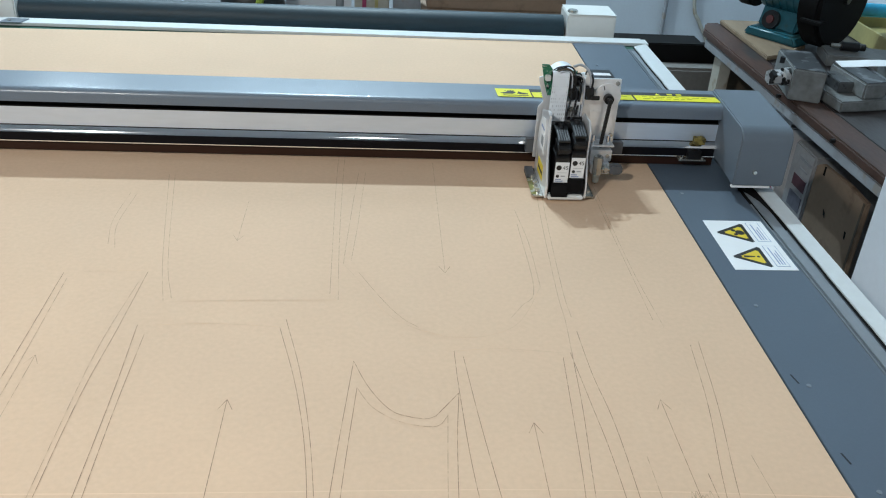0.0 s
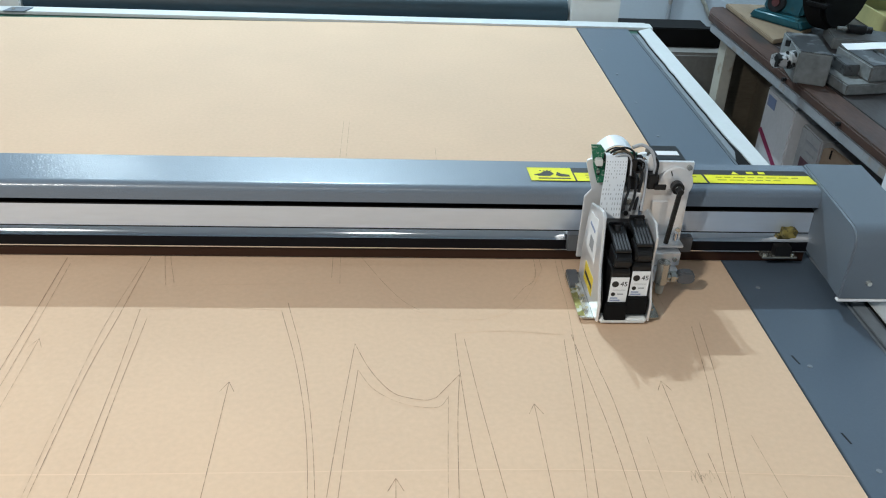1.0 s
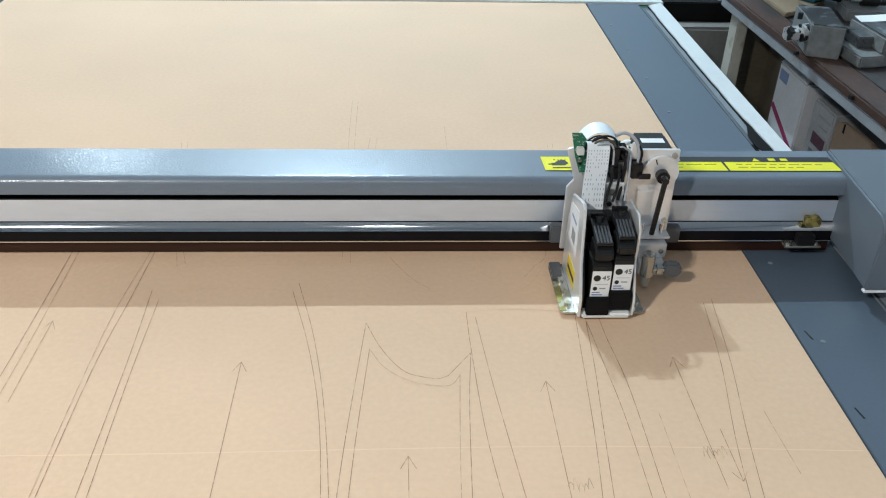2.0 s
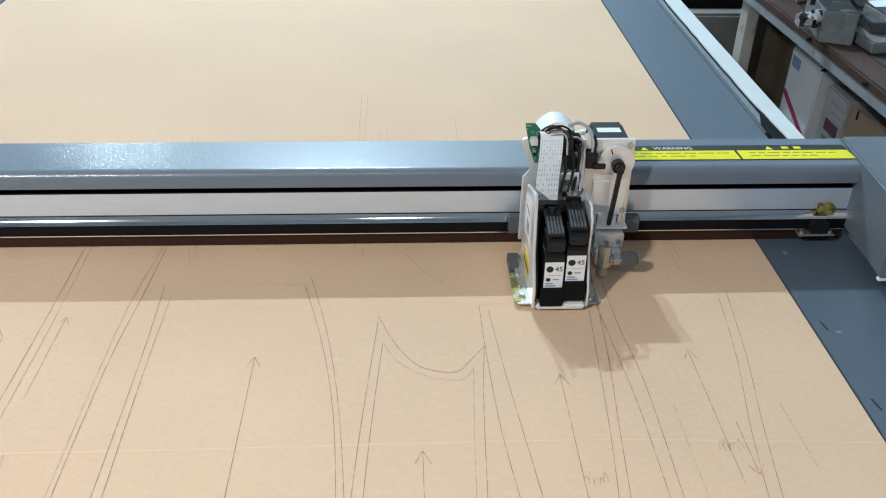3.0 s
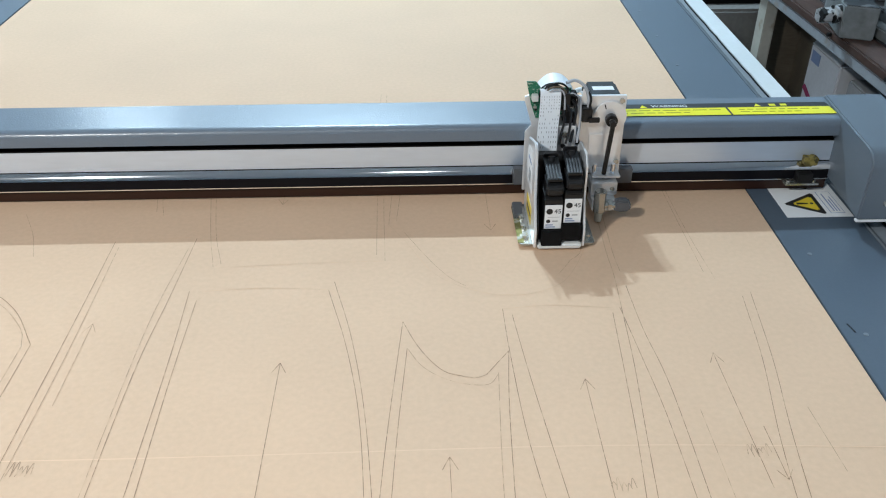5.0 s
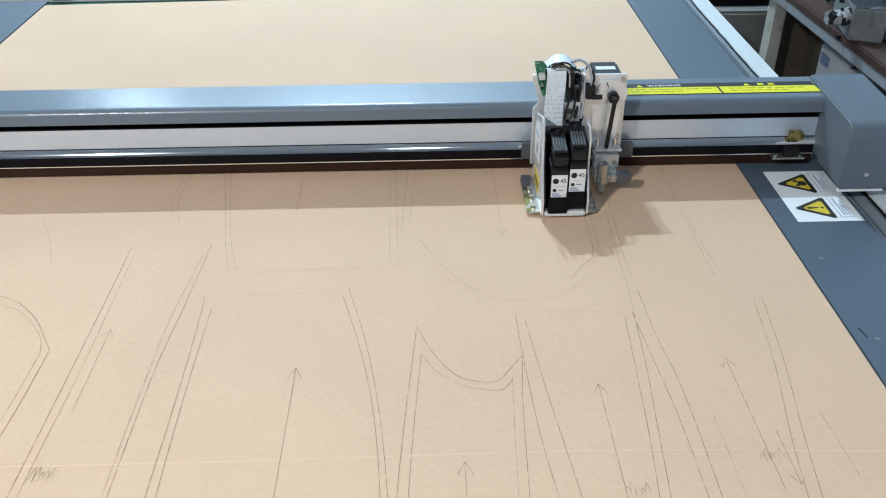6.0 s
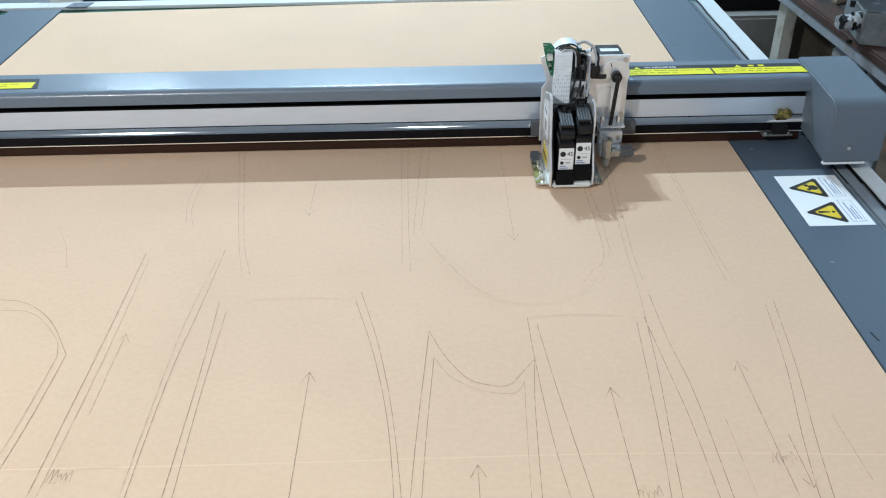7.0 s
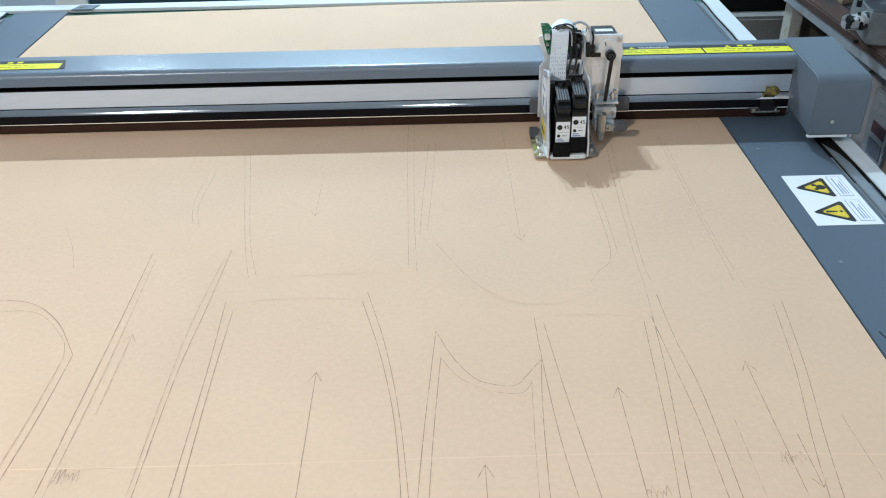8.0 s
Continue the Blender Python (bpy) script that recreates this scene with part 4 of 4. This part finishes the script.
part("wire", tube([(0.049, 0.150, 0.140), (0.041, 0.140, 0.156), (0.039, 0.122, 0.172), (0.046, 0.110, 0.163), (0.045, 0.107, 0.148)], 0.0016), BLACK, carriage, "black wire")
part("rail_shoe", box(-0.046, -0.020, 0.129, 0.1415, 0.026, 0.050, 0.001), CLEAR_GREY, carriage, "grey rail slider")
part("rail_shoe", box(0.070, 0.118, 0.129, 0.1415, 0.026, 0.048, 0.001), CLEAR_GREY, carriage, "grey rail slider")

# ---------------------------------------------------------------- behind the plotter: roller and its drive box
roller = thing("cloth_roller", (-0.66, 1.17, Z), "dark teal feed roller behind the plotter bed", "roller")
part("roll", rod((-1.320, 1.168, Z + 0.002), (0.0, 1.168, Z + 0.002), 0.034, 40), TEAL_ROLL, roller, "dark teal covered roll")
drive = part("drive_box", box(0.006, 0.128, 1.130, 1.225, Z - 0.05, Z + 0.0465, 0.003), WHITE_PLASTIC, roller, "white drive box")
part("box_lid", box(0.0065, 0.1275, 1.1305, 1.2245, Z + 0.0467, Z + 0.0485, 0.0008), WHITE_PLASTIC, drive)
part("knob", rod((0.020, 1.150, Z + 0.0485), (0.020, 1.150, Z + 0.055), 0.013, 24, w=0.002), ZINC, drive, "grey knob")
part("end_post", box(-1.40, -1.322, 1.125, 1.225, Z - 0.05, Z + 0.06, 0.003), WHITE_PLASTIC, roller, "white end post")
for bx in (-1.37, 0.06):
    part("bracket", box(bx - 0.02, bx + 0.02, 1.096, 1.20, Z - 0.10, Z - 0.0505), WHITE_PAINT, roller)
    part("stand", box(bx - 0.03, bx + 0.03, 1.14, 1.20, 0, Z - 0.1005, 0.003), WHITE_PAINT, roller, "white steel stand")

# ---------------------------------------------------------------- workbench
BZ = 0.82
BF = 0.494          # front face
bench = thing("workbench", (1.0, 0.6, 0), "worn brown wooden workbench with a pale steel frame", "workbench")
part("front_plank", prism([(BF, -0.25), (BF, 1.44), (BF + 0.028, 1.505), (BF + 0.070, 1.512), (BF + 0.070, -0.25)], "z", BZ - 0.022, BZ, 0.004), WOOD_EDGE, bench, "worn dark brown front plank")
for k in range(5):
    part("plank", box(BF + 0.0715 + 0.22 * k, BF + 0.2900 + 0.22 * k, -0.25, 1.512, BZ - 0.022, BZ - 0.002, 0.003), WOOD_TOP, bench)
part("apron", box(BF + 0.004, BF + 0.034, -0.25, 1.425, BZ - 0.049, BZ - 0.0225, 0.003), APRON, bench, "pale painted steel apron")
for lx in (BF + 0.006, 1.55):
    for ly in (-0.22, 1.315):
        part("leg", box(lx + 0.012, lx + 0.044, ly, ly + 0.055, 0, BZ - 0.0495 if lx < 1 else BZ - 0.0225, 0.003), CREAM, bench, "cream painted leg")
part("back_rail", box(1.56, 1.59, -0.14, 1.31, BZ - 0.072, BZ - 0.0225, 0.003), APRON, bench)
part("lower_shelf", box(BF + 0.03, 1.54, -0.14, 1.31, 0.13, 0.15, 0.002), WOOD_TOP, bench, "dark lower shelf")
bench.location, bench.rotation_euler = (1.005, 0.616, 0), (0, 0, radians(1.8))
for sy in (0.345, 0.645, 0.915):
    part("bolt", rod((BF + 0.003, sy, BZ - 0.010), (BF - 0.009, sy, BZ - 0.010), 0.005, 10), BLACK, bench)
solid("plywood_board", prism([(BF + 0.052, 1.15), (0.62, 1.19), (0.70, 1.27), (0.71, 1.50), (BF + 0.045, 1.50)], "z", BZ + 0.0005, BZ + 0.012, 0.002), PLY, "thin pale plywood board lying on the workbench", "board")

# bench grinder, turned on its base
gz = BZ + 0.0125
g = thing("bench_grinder", (0.670, 1.345, gz), "teal double-wheel bench grinder standing on the plywood board", "bench grinder")
g.rotation_euler = (0, 0, radians(-55))
gx, gy = 0.670, 1.345
part("base", bev(prism([(gx - 0.085, gz), (gx + 0.085, gz), (gx + 0.070, gz + 0.026), (gx - 0.070, gz + 0.026)], "y", gy - 0.080, gy + 0.080), 0.006, 3), TEAL, g, "teal cast base")
part("pedestal", bev(prism([(gy - 0.060, gz + 0.024), (gy + 0.060, gz + 0.024), (gy + 0.040, gz + 0.085), (gy - 0.040, gz + 0.085)], "x", gx - 0.060, gx + 0.060), 0.008, 3), TEAL, g, "teal pedestal")
sw = part("switch_plate", rod((gx - 0.018, gy - 0.050, gz + 0.048), (gx - 0.018, gy - 0.063, gz + 0.052), 0.025, 28), BLACK, g, "round black switch plate")
part("red_switch", rod((gx - 0.018, gy - 0.063, gz + 0.052), (gx - 0.018, gy - 0.067, gz + 0.053), 0.011, 18), DULL_RED, sw, "dull red switch button")
part("motor_body", rod((gx - 0.080, gy, gz + 0.135), (gx + 0.080, gy, gz + 0.135), 0.066, 40, w=0.012), TEAL, g, "teal motor housing")
for k in range(6):
    part("cooling_rib", rod((gx - 0.058 + 0.022 * k, gy, gz + 0.135), (gx - 0.051 + 0.022 * k, gy, gz + 0.135), 0.0685, 40, w=0.001), TEAL, g)
part("shaft", rod((gx - 0.16, gy, gz + 0.135), (gx + 0.155, gy, gz + 0.135), 0.011, 18), BLACK, g)
part("wheel_guard", rod((gx + 0.082, gy, gz + 0.130), (gx + 0.147, gy, gz + 0.130), 0.126, 48, w=0.010), BLACK_MATT, g, "large black wheel guard")
part("wheel", rod((gx - 0.145, gy, gz + 0.135), (gx - 0.100, gy, gz + 0.135), 0.075, 40, w=0.005), BLACK_MATT, g, "black grinding wheel")
part("tool_rest", box(gx + 0.105, gx + 0.165, gy - 0.135, gy - 0.100, gz + 0.085, gz + 0.095, 0.002), BLACK_MATT, g)

# machine vice
v = thing("machine_vice", (0.66, 0.90, BZ), "grey cast-iron machine vice with worn paint on the workbench", "vice")
part("base", bev(prism([(0.562, 0.815), (0.860, 0.870), (0.850, 1.010), (0.548, 0.960)], "z", BZ + 0.0005, BZ + 0.026), 0.003), CAST, v, "grey vice bed")
part("screw_block", bev(prism([(0.474, 0.895), (0.540, 0.868), (0.575, 1.030), (0.500, 1.050)], "z", BZ + 0.0008, BZ + 0.073), 0.0025), CAST, v, "grey screw block")
part("slide", box(0.578, 0.640, 0.875, 0.955, BZ + 0.0265, BZ + 0.052, 0.002), STEEL_DARK, v, "dark steel slide")
part("moving_jaw", bev(prism([(0.615, 0.830), (0.675, 0.842), (0.670, 0.990), (0.605, 0.985)], "z", BZ + 0.0265, BZ + 0.064), 0.004), CAST, v, "grey moving jaw")
part("fixed_jaw", bev(prism([(0.735, 0.850), (0.850, 0.872), (0.845, 1.020), (0.730, 1.000)], "z", BZ + 0.0265, BZ + 0.070), 0.004), CAST, v, "grey fixed jaw")
part("jaw_plate", box(0.6762, 0.686, 0.855, 0.985, BZ + 0.032, BZ + 0.0635, 0.001), STEEL_DARK, v)
part("spindle", rod((0.440, 0.915, BZ + 0.046), (0.490, 0.925, BZ + 0.046), 0.013, 22), SCREW_HEAD, v, "paint-stained spindle")
part("spindle_collar", rod((0.460, 0.919, BZ + 0.046), (0.484, 0.924, BZ + 0.046), 0.020, 22, 0.021), SCREW_HEAD, v)
part("spindle_head", rod((0.428, 0.913, BZ + 0.046), (0.452, 0.917, BZ + 0.046), 0.018, 6), SCREW_HEAD, v)
part("clamp_stub", rod((0.470, 0.955, BZ + 0.068), (0.470, 0.955, BZ + 0.082), 0.006, 12), BLACK, v)
for dark_top, level in (([(0.4775, 0.897), (0.538, 0.872), (0.5715, 1.027), (0.502, 1.046)], 0.0731), ([(0.618, 0.834), (0.672, 0.845), (0.667, 0.987), (0.608, 0.982)], 0.0641), ([(0.738, 0.854), (0.847, 0.875), (0.842, 1.016), (0.733, 0.996)], 0.0701)):
    part("oily_top", prism(dark_top, "z", BZ + level, BZ + level + 0.0012), OILY, v, "dark oily top face")
v.location = (0.667, 0.868, BZ)
solid("steel_block", bev(prism([(0.690, 1.125), (0.950, 1.060), (0.970, 1.160), (0.715, 1.235)], "z", BZ + 0.0005, BZ + 0.030), 0.003), CAST, "grey steel block lying behind the vice", "steel block")
t2 = thing("metal_fitting", (0.74, 1.165, BZ + 0.031), "small black oily metal fitting on the steel block", "metal fitting")
part("body", rod((0.740, 1.165, BZ + 0.043), (0.785, 1.155, BZ + 0.043), 0.012, 18, w=0.002), BLACK, t2)
part("ring", rod((0.785, 1.155, BZ + 0.043), (0.800, 1.152, BZ + 0.043), 0.009, 18), STEEL_DARK, t2)
part("stem", rod((0.715, 1.170, BZ + 0.043), (0.740, 1.165, BZ + 0.043), 0.006, 14), ZINC, t2)
solid("paper_scrap", band([(0.620, 0.935, BZ + 0.0655), (0.66, 0.938, BZ + 0.0665), (0.70, 0.930, BZ + 0.0720), (0.745, 0.932, BZ + 0.0722), (0.79, 0.925, BZ + 0.0745), (0.83, 0.930, BZ + 0.0720)], (0.1, 1, 0.02), 0.045, 0.0006), LABEL_WHITE, "crumpled white paper scrap lying on the vice", "paper")
yb = thing("yellow_carton", (1.10, 1.50, BZ), "pale yellow open carton standing on the workbench", "carton")
for bx in (box(0.895, 0.903, 1.20, 1.505, BZ + 0.0005, BZ + 0.048), box(1.330, 1.338, 1.20, 1.505, BZ + 0.0005, BZ + 0.048), box(0.9032, 1.3298, 1.20, 1.208, BZ + 0.0005, BZ + 0.048), box(0.9032, 1.3298, 1.497, 1.505, BZ + 0.0005, BZ + 0.048)):
    part("side", bev(bx, 0.001), YELLOW_BOX, yb)
part("bottom", box(0.9032, 1.3298, 1.2082, 1.4968, BZ + 0.0005, BZ + 0.008), YELLOW_BOX, yb)
cy = thing("thread_cone", (1.06, 1.40, BZ + 0.07), "glossy cyan thread cone lying across the carton", "thread cone")
part("thread", rod((0.880, 1.45, BZ + 0.070), (1.06, 1.43, BZ + 0.070), 0.0215, 28, 0.018, w=0.003), CYAN, cy, "cyan thread")
part("core", rod((1.06, 1.43, BZ + 0.070), (1.08, 1.428, BZ + 0.070), 0.012, 20), WHITE_PLASTIC, cy, "white core")

# white cabinet beside the plotter
cab = thing("white_cabinet", (0.60, -0.4, 0), "plain bluish-white cabinet beside the plotter", "cabinet")
part("body", box(0.405, 0.488, -0.95, 0.303, 0.06, 1.18, 0.004), CABINET, cab)
part("plinth", box(0.415, 0.482, -0.94, 0.29, 0, 0.0598), BLACK, cab)

# things stored under the bench
wc = thing("white_carton", (0.70, 1.13, 0.15), "tall white packing carton with a magenta strap, under the bench", "carton")
part("body", box(0.600, 0.800, 1.045, 1.225, 0.1505, 0.678, 0.004), FOAM_WHITE, wc)
part("flap", prism([(0.598, 0.679), (0.60, 0.679), (0.655, 0.722), (0.652, 0.724)], "y", 1.05, 1.22), FOAM_WHITE, wc, "raised flap")
part("strap", prism([(1.05, 0.50), (1.06, 0.488), (1.222, 0.555), (1.212, 0.567)], "x", 0.5975, 0.5995), MAGENTA, wc, "magenta strap")
part("print_bar", box(0.5985, 0.5998, 1.16, 1.21, 0.635, 0.665), INK_BLUE, wc)
pc = thing("printed_carton", (0.70, 0.93, 0.15), "grey printed carton standing under the bench", "carton")
part("body", box(0.605, 0.80, 0.885, 1.000, 0.1505, 0.665, 0.004), GREY_BAG, pc)
for za, zb, ink in ((0.56, 0.59, PURPLE), (0.505, 0.545, GREY_BLUE), (0.455, 0.49, PURPLE), (0.40, 0.43, GREY_BLUE)):
    part("printed_patch", box(0.6036, 0.6049, 0.900, 0.968, za, zb), ink, pc, "printed colour patch")
for k, (za, zb) in enumerate(((0.632, 0.639), (0.610, 0.614), (0.592, 0.595), (0.55, 0.56))):
    part("print_bar", box(0.6035, 0.6048, 0.895 + 0.01 * (k % 2), 0.960 - 0.012 * k, za, zb), INK_GREY, pc)
panel = thing("cardboard_panel", (0.609, 0.75, 0.15), "stained brown cardboard panel with slits, leaning under the bench", "cardboard")
part("sheet", prism([(0.630, 0.1505), (0.870, 0.1505), (0.870, 0.655), (0.845, 0.668), (0.720, 0.676), (0.630, 0.672)], "x", 0.603, 0.615, 0.002), CARD, panel)
for slit in ([(0.772, 0.560), (0.782, 0.566), (0.786, 0.578), (0.776, 0.572)], [(0.824, 0.646), (0.831, 0.647), (0.830, 0.668), (0.824, 0.670)], [(0.668, 0.560), (0.673, 0.562), (0.676, 0.578), (0.670, 0.577)]):
    part("slit", prism(slit, "x", 0.6018, 0.6028), BLACK_MATT, panel, "dark slit torn in the card")
part("edge_fold", box(0.6019, 0.6029, 0.633, 0.640, 0.1515, 0.668), BROWN_DARK, panel, "dark folded edge")
solid("dark_board", box(0.640, 0.660, 1.245, 1.405, 0.1505, 0.72, 0.002), BROWN_DARK, "dark brown board standing under the bench", "board")
# Made-up dark boards, this and the next, keep the space under the bench dark.
solid("shade_backdrop", box(0.86, 0.875, -0.13, 1.30, 0.1505, 0.795, 0.002), BROWN_DARK, "wide dark board added to keep the space under the bench dark", "board")

solid("shade_end_board", box(0.552, 0.90, 1.40, 1.415, 0.0, 0.795, 0.002), BROWN_DARK, "dark board added to keep light out of the bench's far end", "board")

# behind the plotter
rack = thing("black_rack", (0.40, 1.6, 0), "low black steel rack beside the wall", "rack")
part("top_rail", box(0.19, 0.62, 1.56, 1.59, 0.655, 0.738, 0.003), BLACK_MATT, rack)
part("shelf", box(0.19, 0.62, 1.591, 1.90, 0.655, 0.67, 0.002), BLACK_MATT, rack)
for lx in (0.195, 0.59):
    for ly in (1.595, 1.87):
        part("leg", box(lx, lx + 0.025, ly, ly + 0.025, 0, 0.6548), BLACK_MATT, rack)
gc = thing("grey_carton", (0.40, 1.53, 0), "grey card carton with a paler panel, below the black rack", "carton")
part("body", box(0.190, 0.600, 1.490, 1.555, 0, 0.684, 0.008, 3), DULL_CARD, gc)
part("pale_panel", box(0.215, 0.400, 1.4875, 1.4898, 0.30, 0.575), FOAM_WHITE, gc, "paler glued panel")
crate = thing("wooden_crate", (-0.11, 1.8, 0), "dark brown wooden crate with a tan board on top", "crate")
part("body", box(-0.330, 0.110, 1.60, 2.00, 0, 0.790, 0.004), BROWN_DARK, crate)
part("rim", box(-0.335, 0.115, 1.595, 2.005, 0.7905, 0.806, 0.003), CARD, crate)
part("lid", box(-0.320, 0.098, 1.605, 1.99, 0.8065, 0.85, 0.004), CARD, crate, "tan board lid")
wb = thing("white_package", (-0.485, 1.68, 0), "tall white package with magenta and gold stripes", "package")
part("body", box(-0.535, -0.432, 1.61, 1.75, 0, 0.92, 0.004), CREAM, wb)
part("magenta_stripe", box(-0.512, -0.500, 1.6085, 1.6098, 0.3, 0.90), MAGENTA, wb)
part("gold_stripe", box(-0.475, -0.465, 1.6085, 1.6098, 0.3, 0.90), YELLOW_BOX, wb)
solid("grey_post", box(-0.420, -0.340, 1.62, 1.70, 0, 1.1, 0.004), APRON, "pale grey painted post", "post")
solid("white_board", prism([(-0.76, 0.0), (-0.55, 0.0), (-0.55, 0.95), (-0.70, 0.95), (-0.76, 0.75)], "y", 1.77, 1.79, 0.002), CABINET, "pale board standing upright behind the plotter", "board")
solid("metal_tube", rod((-0.59, 1.60, 0.0), (-0.575, 1.62, 1.05), 0.012, 16), APRON, "pale grey metal tube leaning behind the plotter", "tube")
bag = bmesh.new()
bmesh.ops.create_icosphere(bag, subdivisions=4, radius=1.0)
for vert in bag.verts:
    n3 = noise.noise(vert.co * 2.0 + Vector((4, 1, 0)))
    vert.co = Vector((-0.84 + vert.co.x * (0.145 + 0.03 * n3), 1.68 + vert.co.y * (0.12 + 0.02 * n3), 0.43 + max(-1, min(1, vert.co.z * 1.2)) * (0.42 + 0.02 * n3)))
low = min(vert.co.z for vert in bag.verts)
for vert in bag.verts:
    vert.co.z -= low
solid("black_bag", bag, BLACK_BAG, "full black bag standing behind the plotter", "bag")
solid("lime_strap", tube([(-0.825, 1.545, 0.70), (-0.815, 1.535, 0.78), (-0.795, 1.550, 0.85), (-0.78, 1.61, 0.875)], 0.011, 8), LIME, "lime green strap over the black bag", "strap")
solid("wall_conduit", rod((1.060, 3.588, 0.0), (1.050, 3.588, CEIL), 0.011, 14), APRON, "thin grey conduit fixed upright to the wall", "conduit")
solid("hanging_cable", tube([(1.175, 3.592, 2.1), (1.178, 3.590, 0.85), (1.210, 3.588, 0.388), (1.259, 3.588, 0.269), (1.316, 3.590, 0.178), (1.384, 3.592, 0.010)], 0.010, 8), CREAM, "beige cable hanging down the wall", "cable")


# ---------------------------------------------------------------- movements
def motions():
    # seconds, the bridge's way along the bed, the carriage's way along the bridge
    rows = [
        (0.0, 0.1970, -0.1675), (0.2, 0.1240, -0.1665), (0.5, 0.0080, -0.1660), (0.8, -0.1120, -0.1670), (1.0, -0.1740, -0.1670), (1.2, -0.2040, -0.1675),
        (1.5, -0.2095, -0.1715), (1.7, -0.2100, -0.1860), (2.0, -0.2095, -0.2085), (3.5, -0.1985, -0.2890), (4.0, -0.1635, -0.2885), (4.5, -0.1175, -0.2870),
        (6.0, 0.0215, -0.2795), (6.5, 0.0685, -0.2755), (7.0, 0.1170, -0.2720), (7.5, 0.1615, -0.2715), (8.0, 0.2085, -0.2740),
    ]
    walk(gantry, [(t, pose(0, along, Z)) for t, along, across in rows])
    walk(carriage, [(t, pose(across, along, Z)) for t, along, across in rows])


motions()
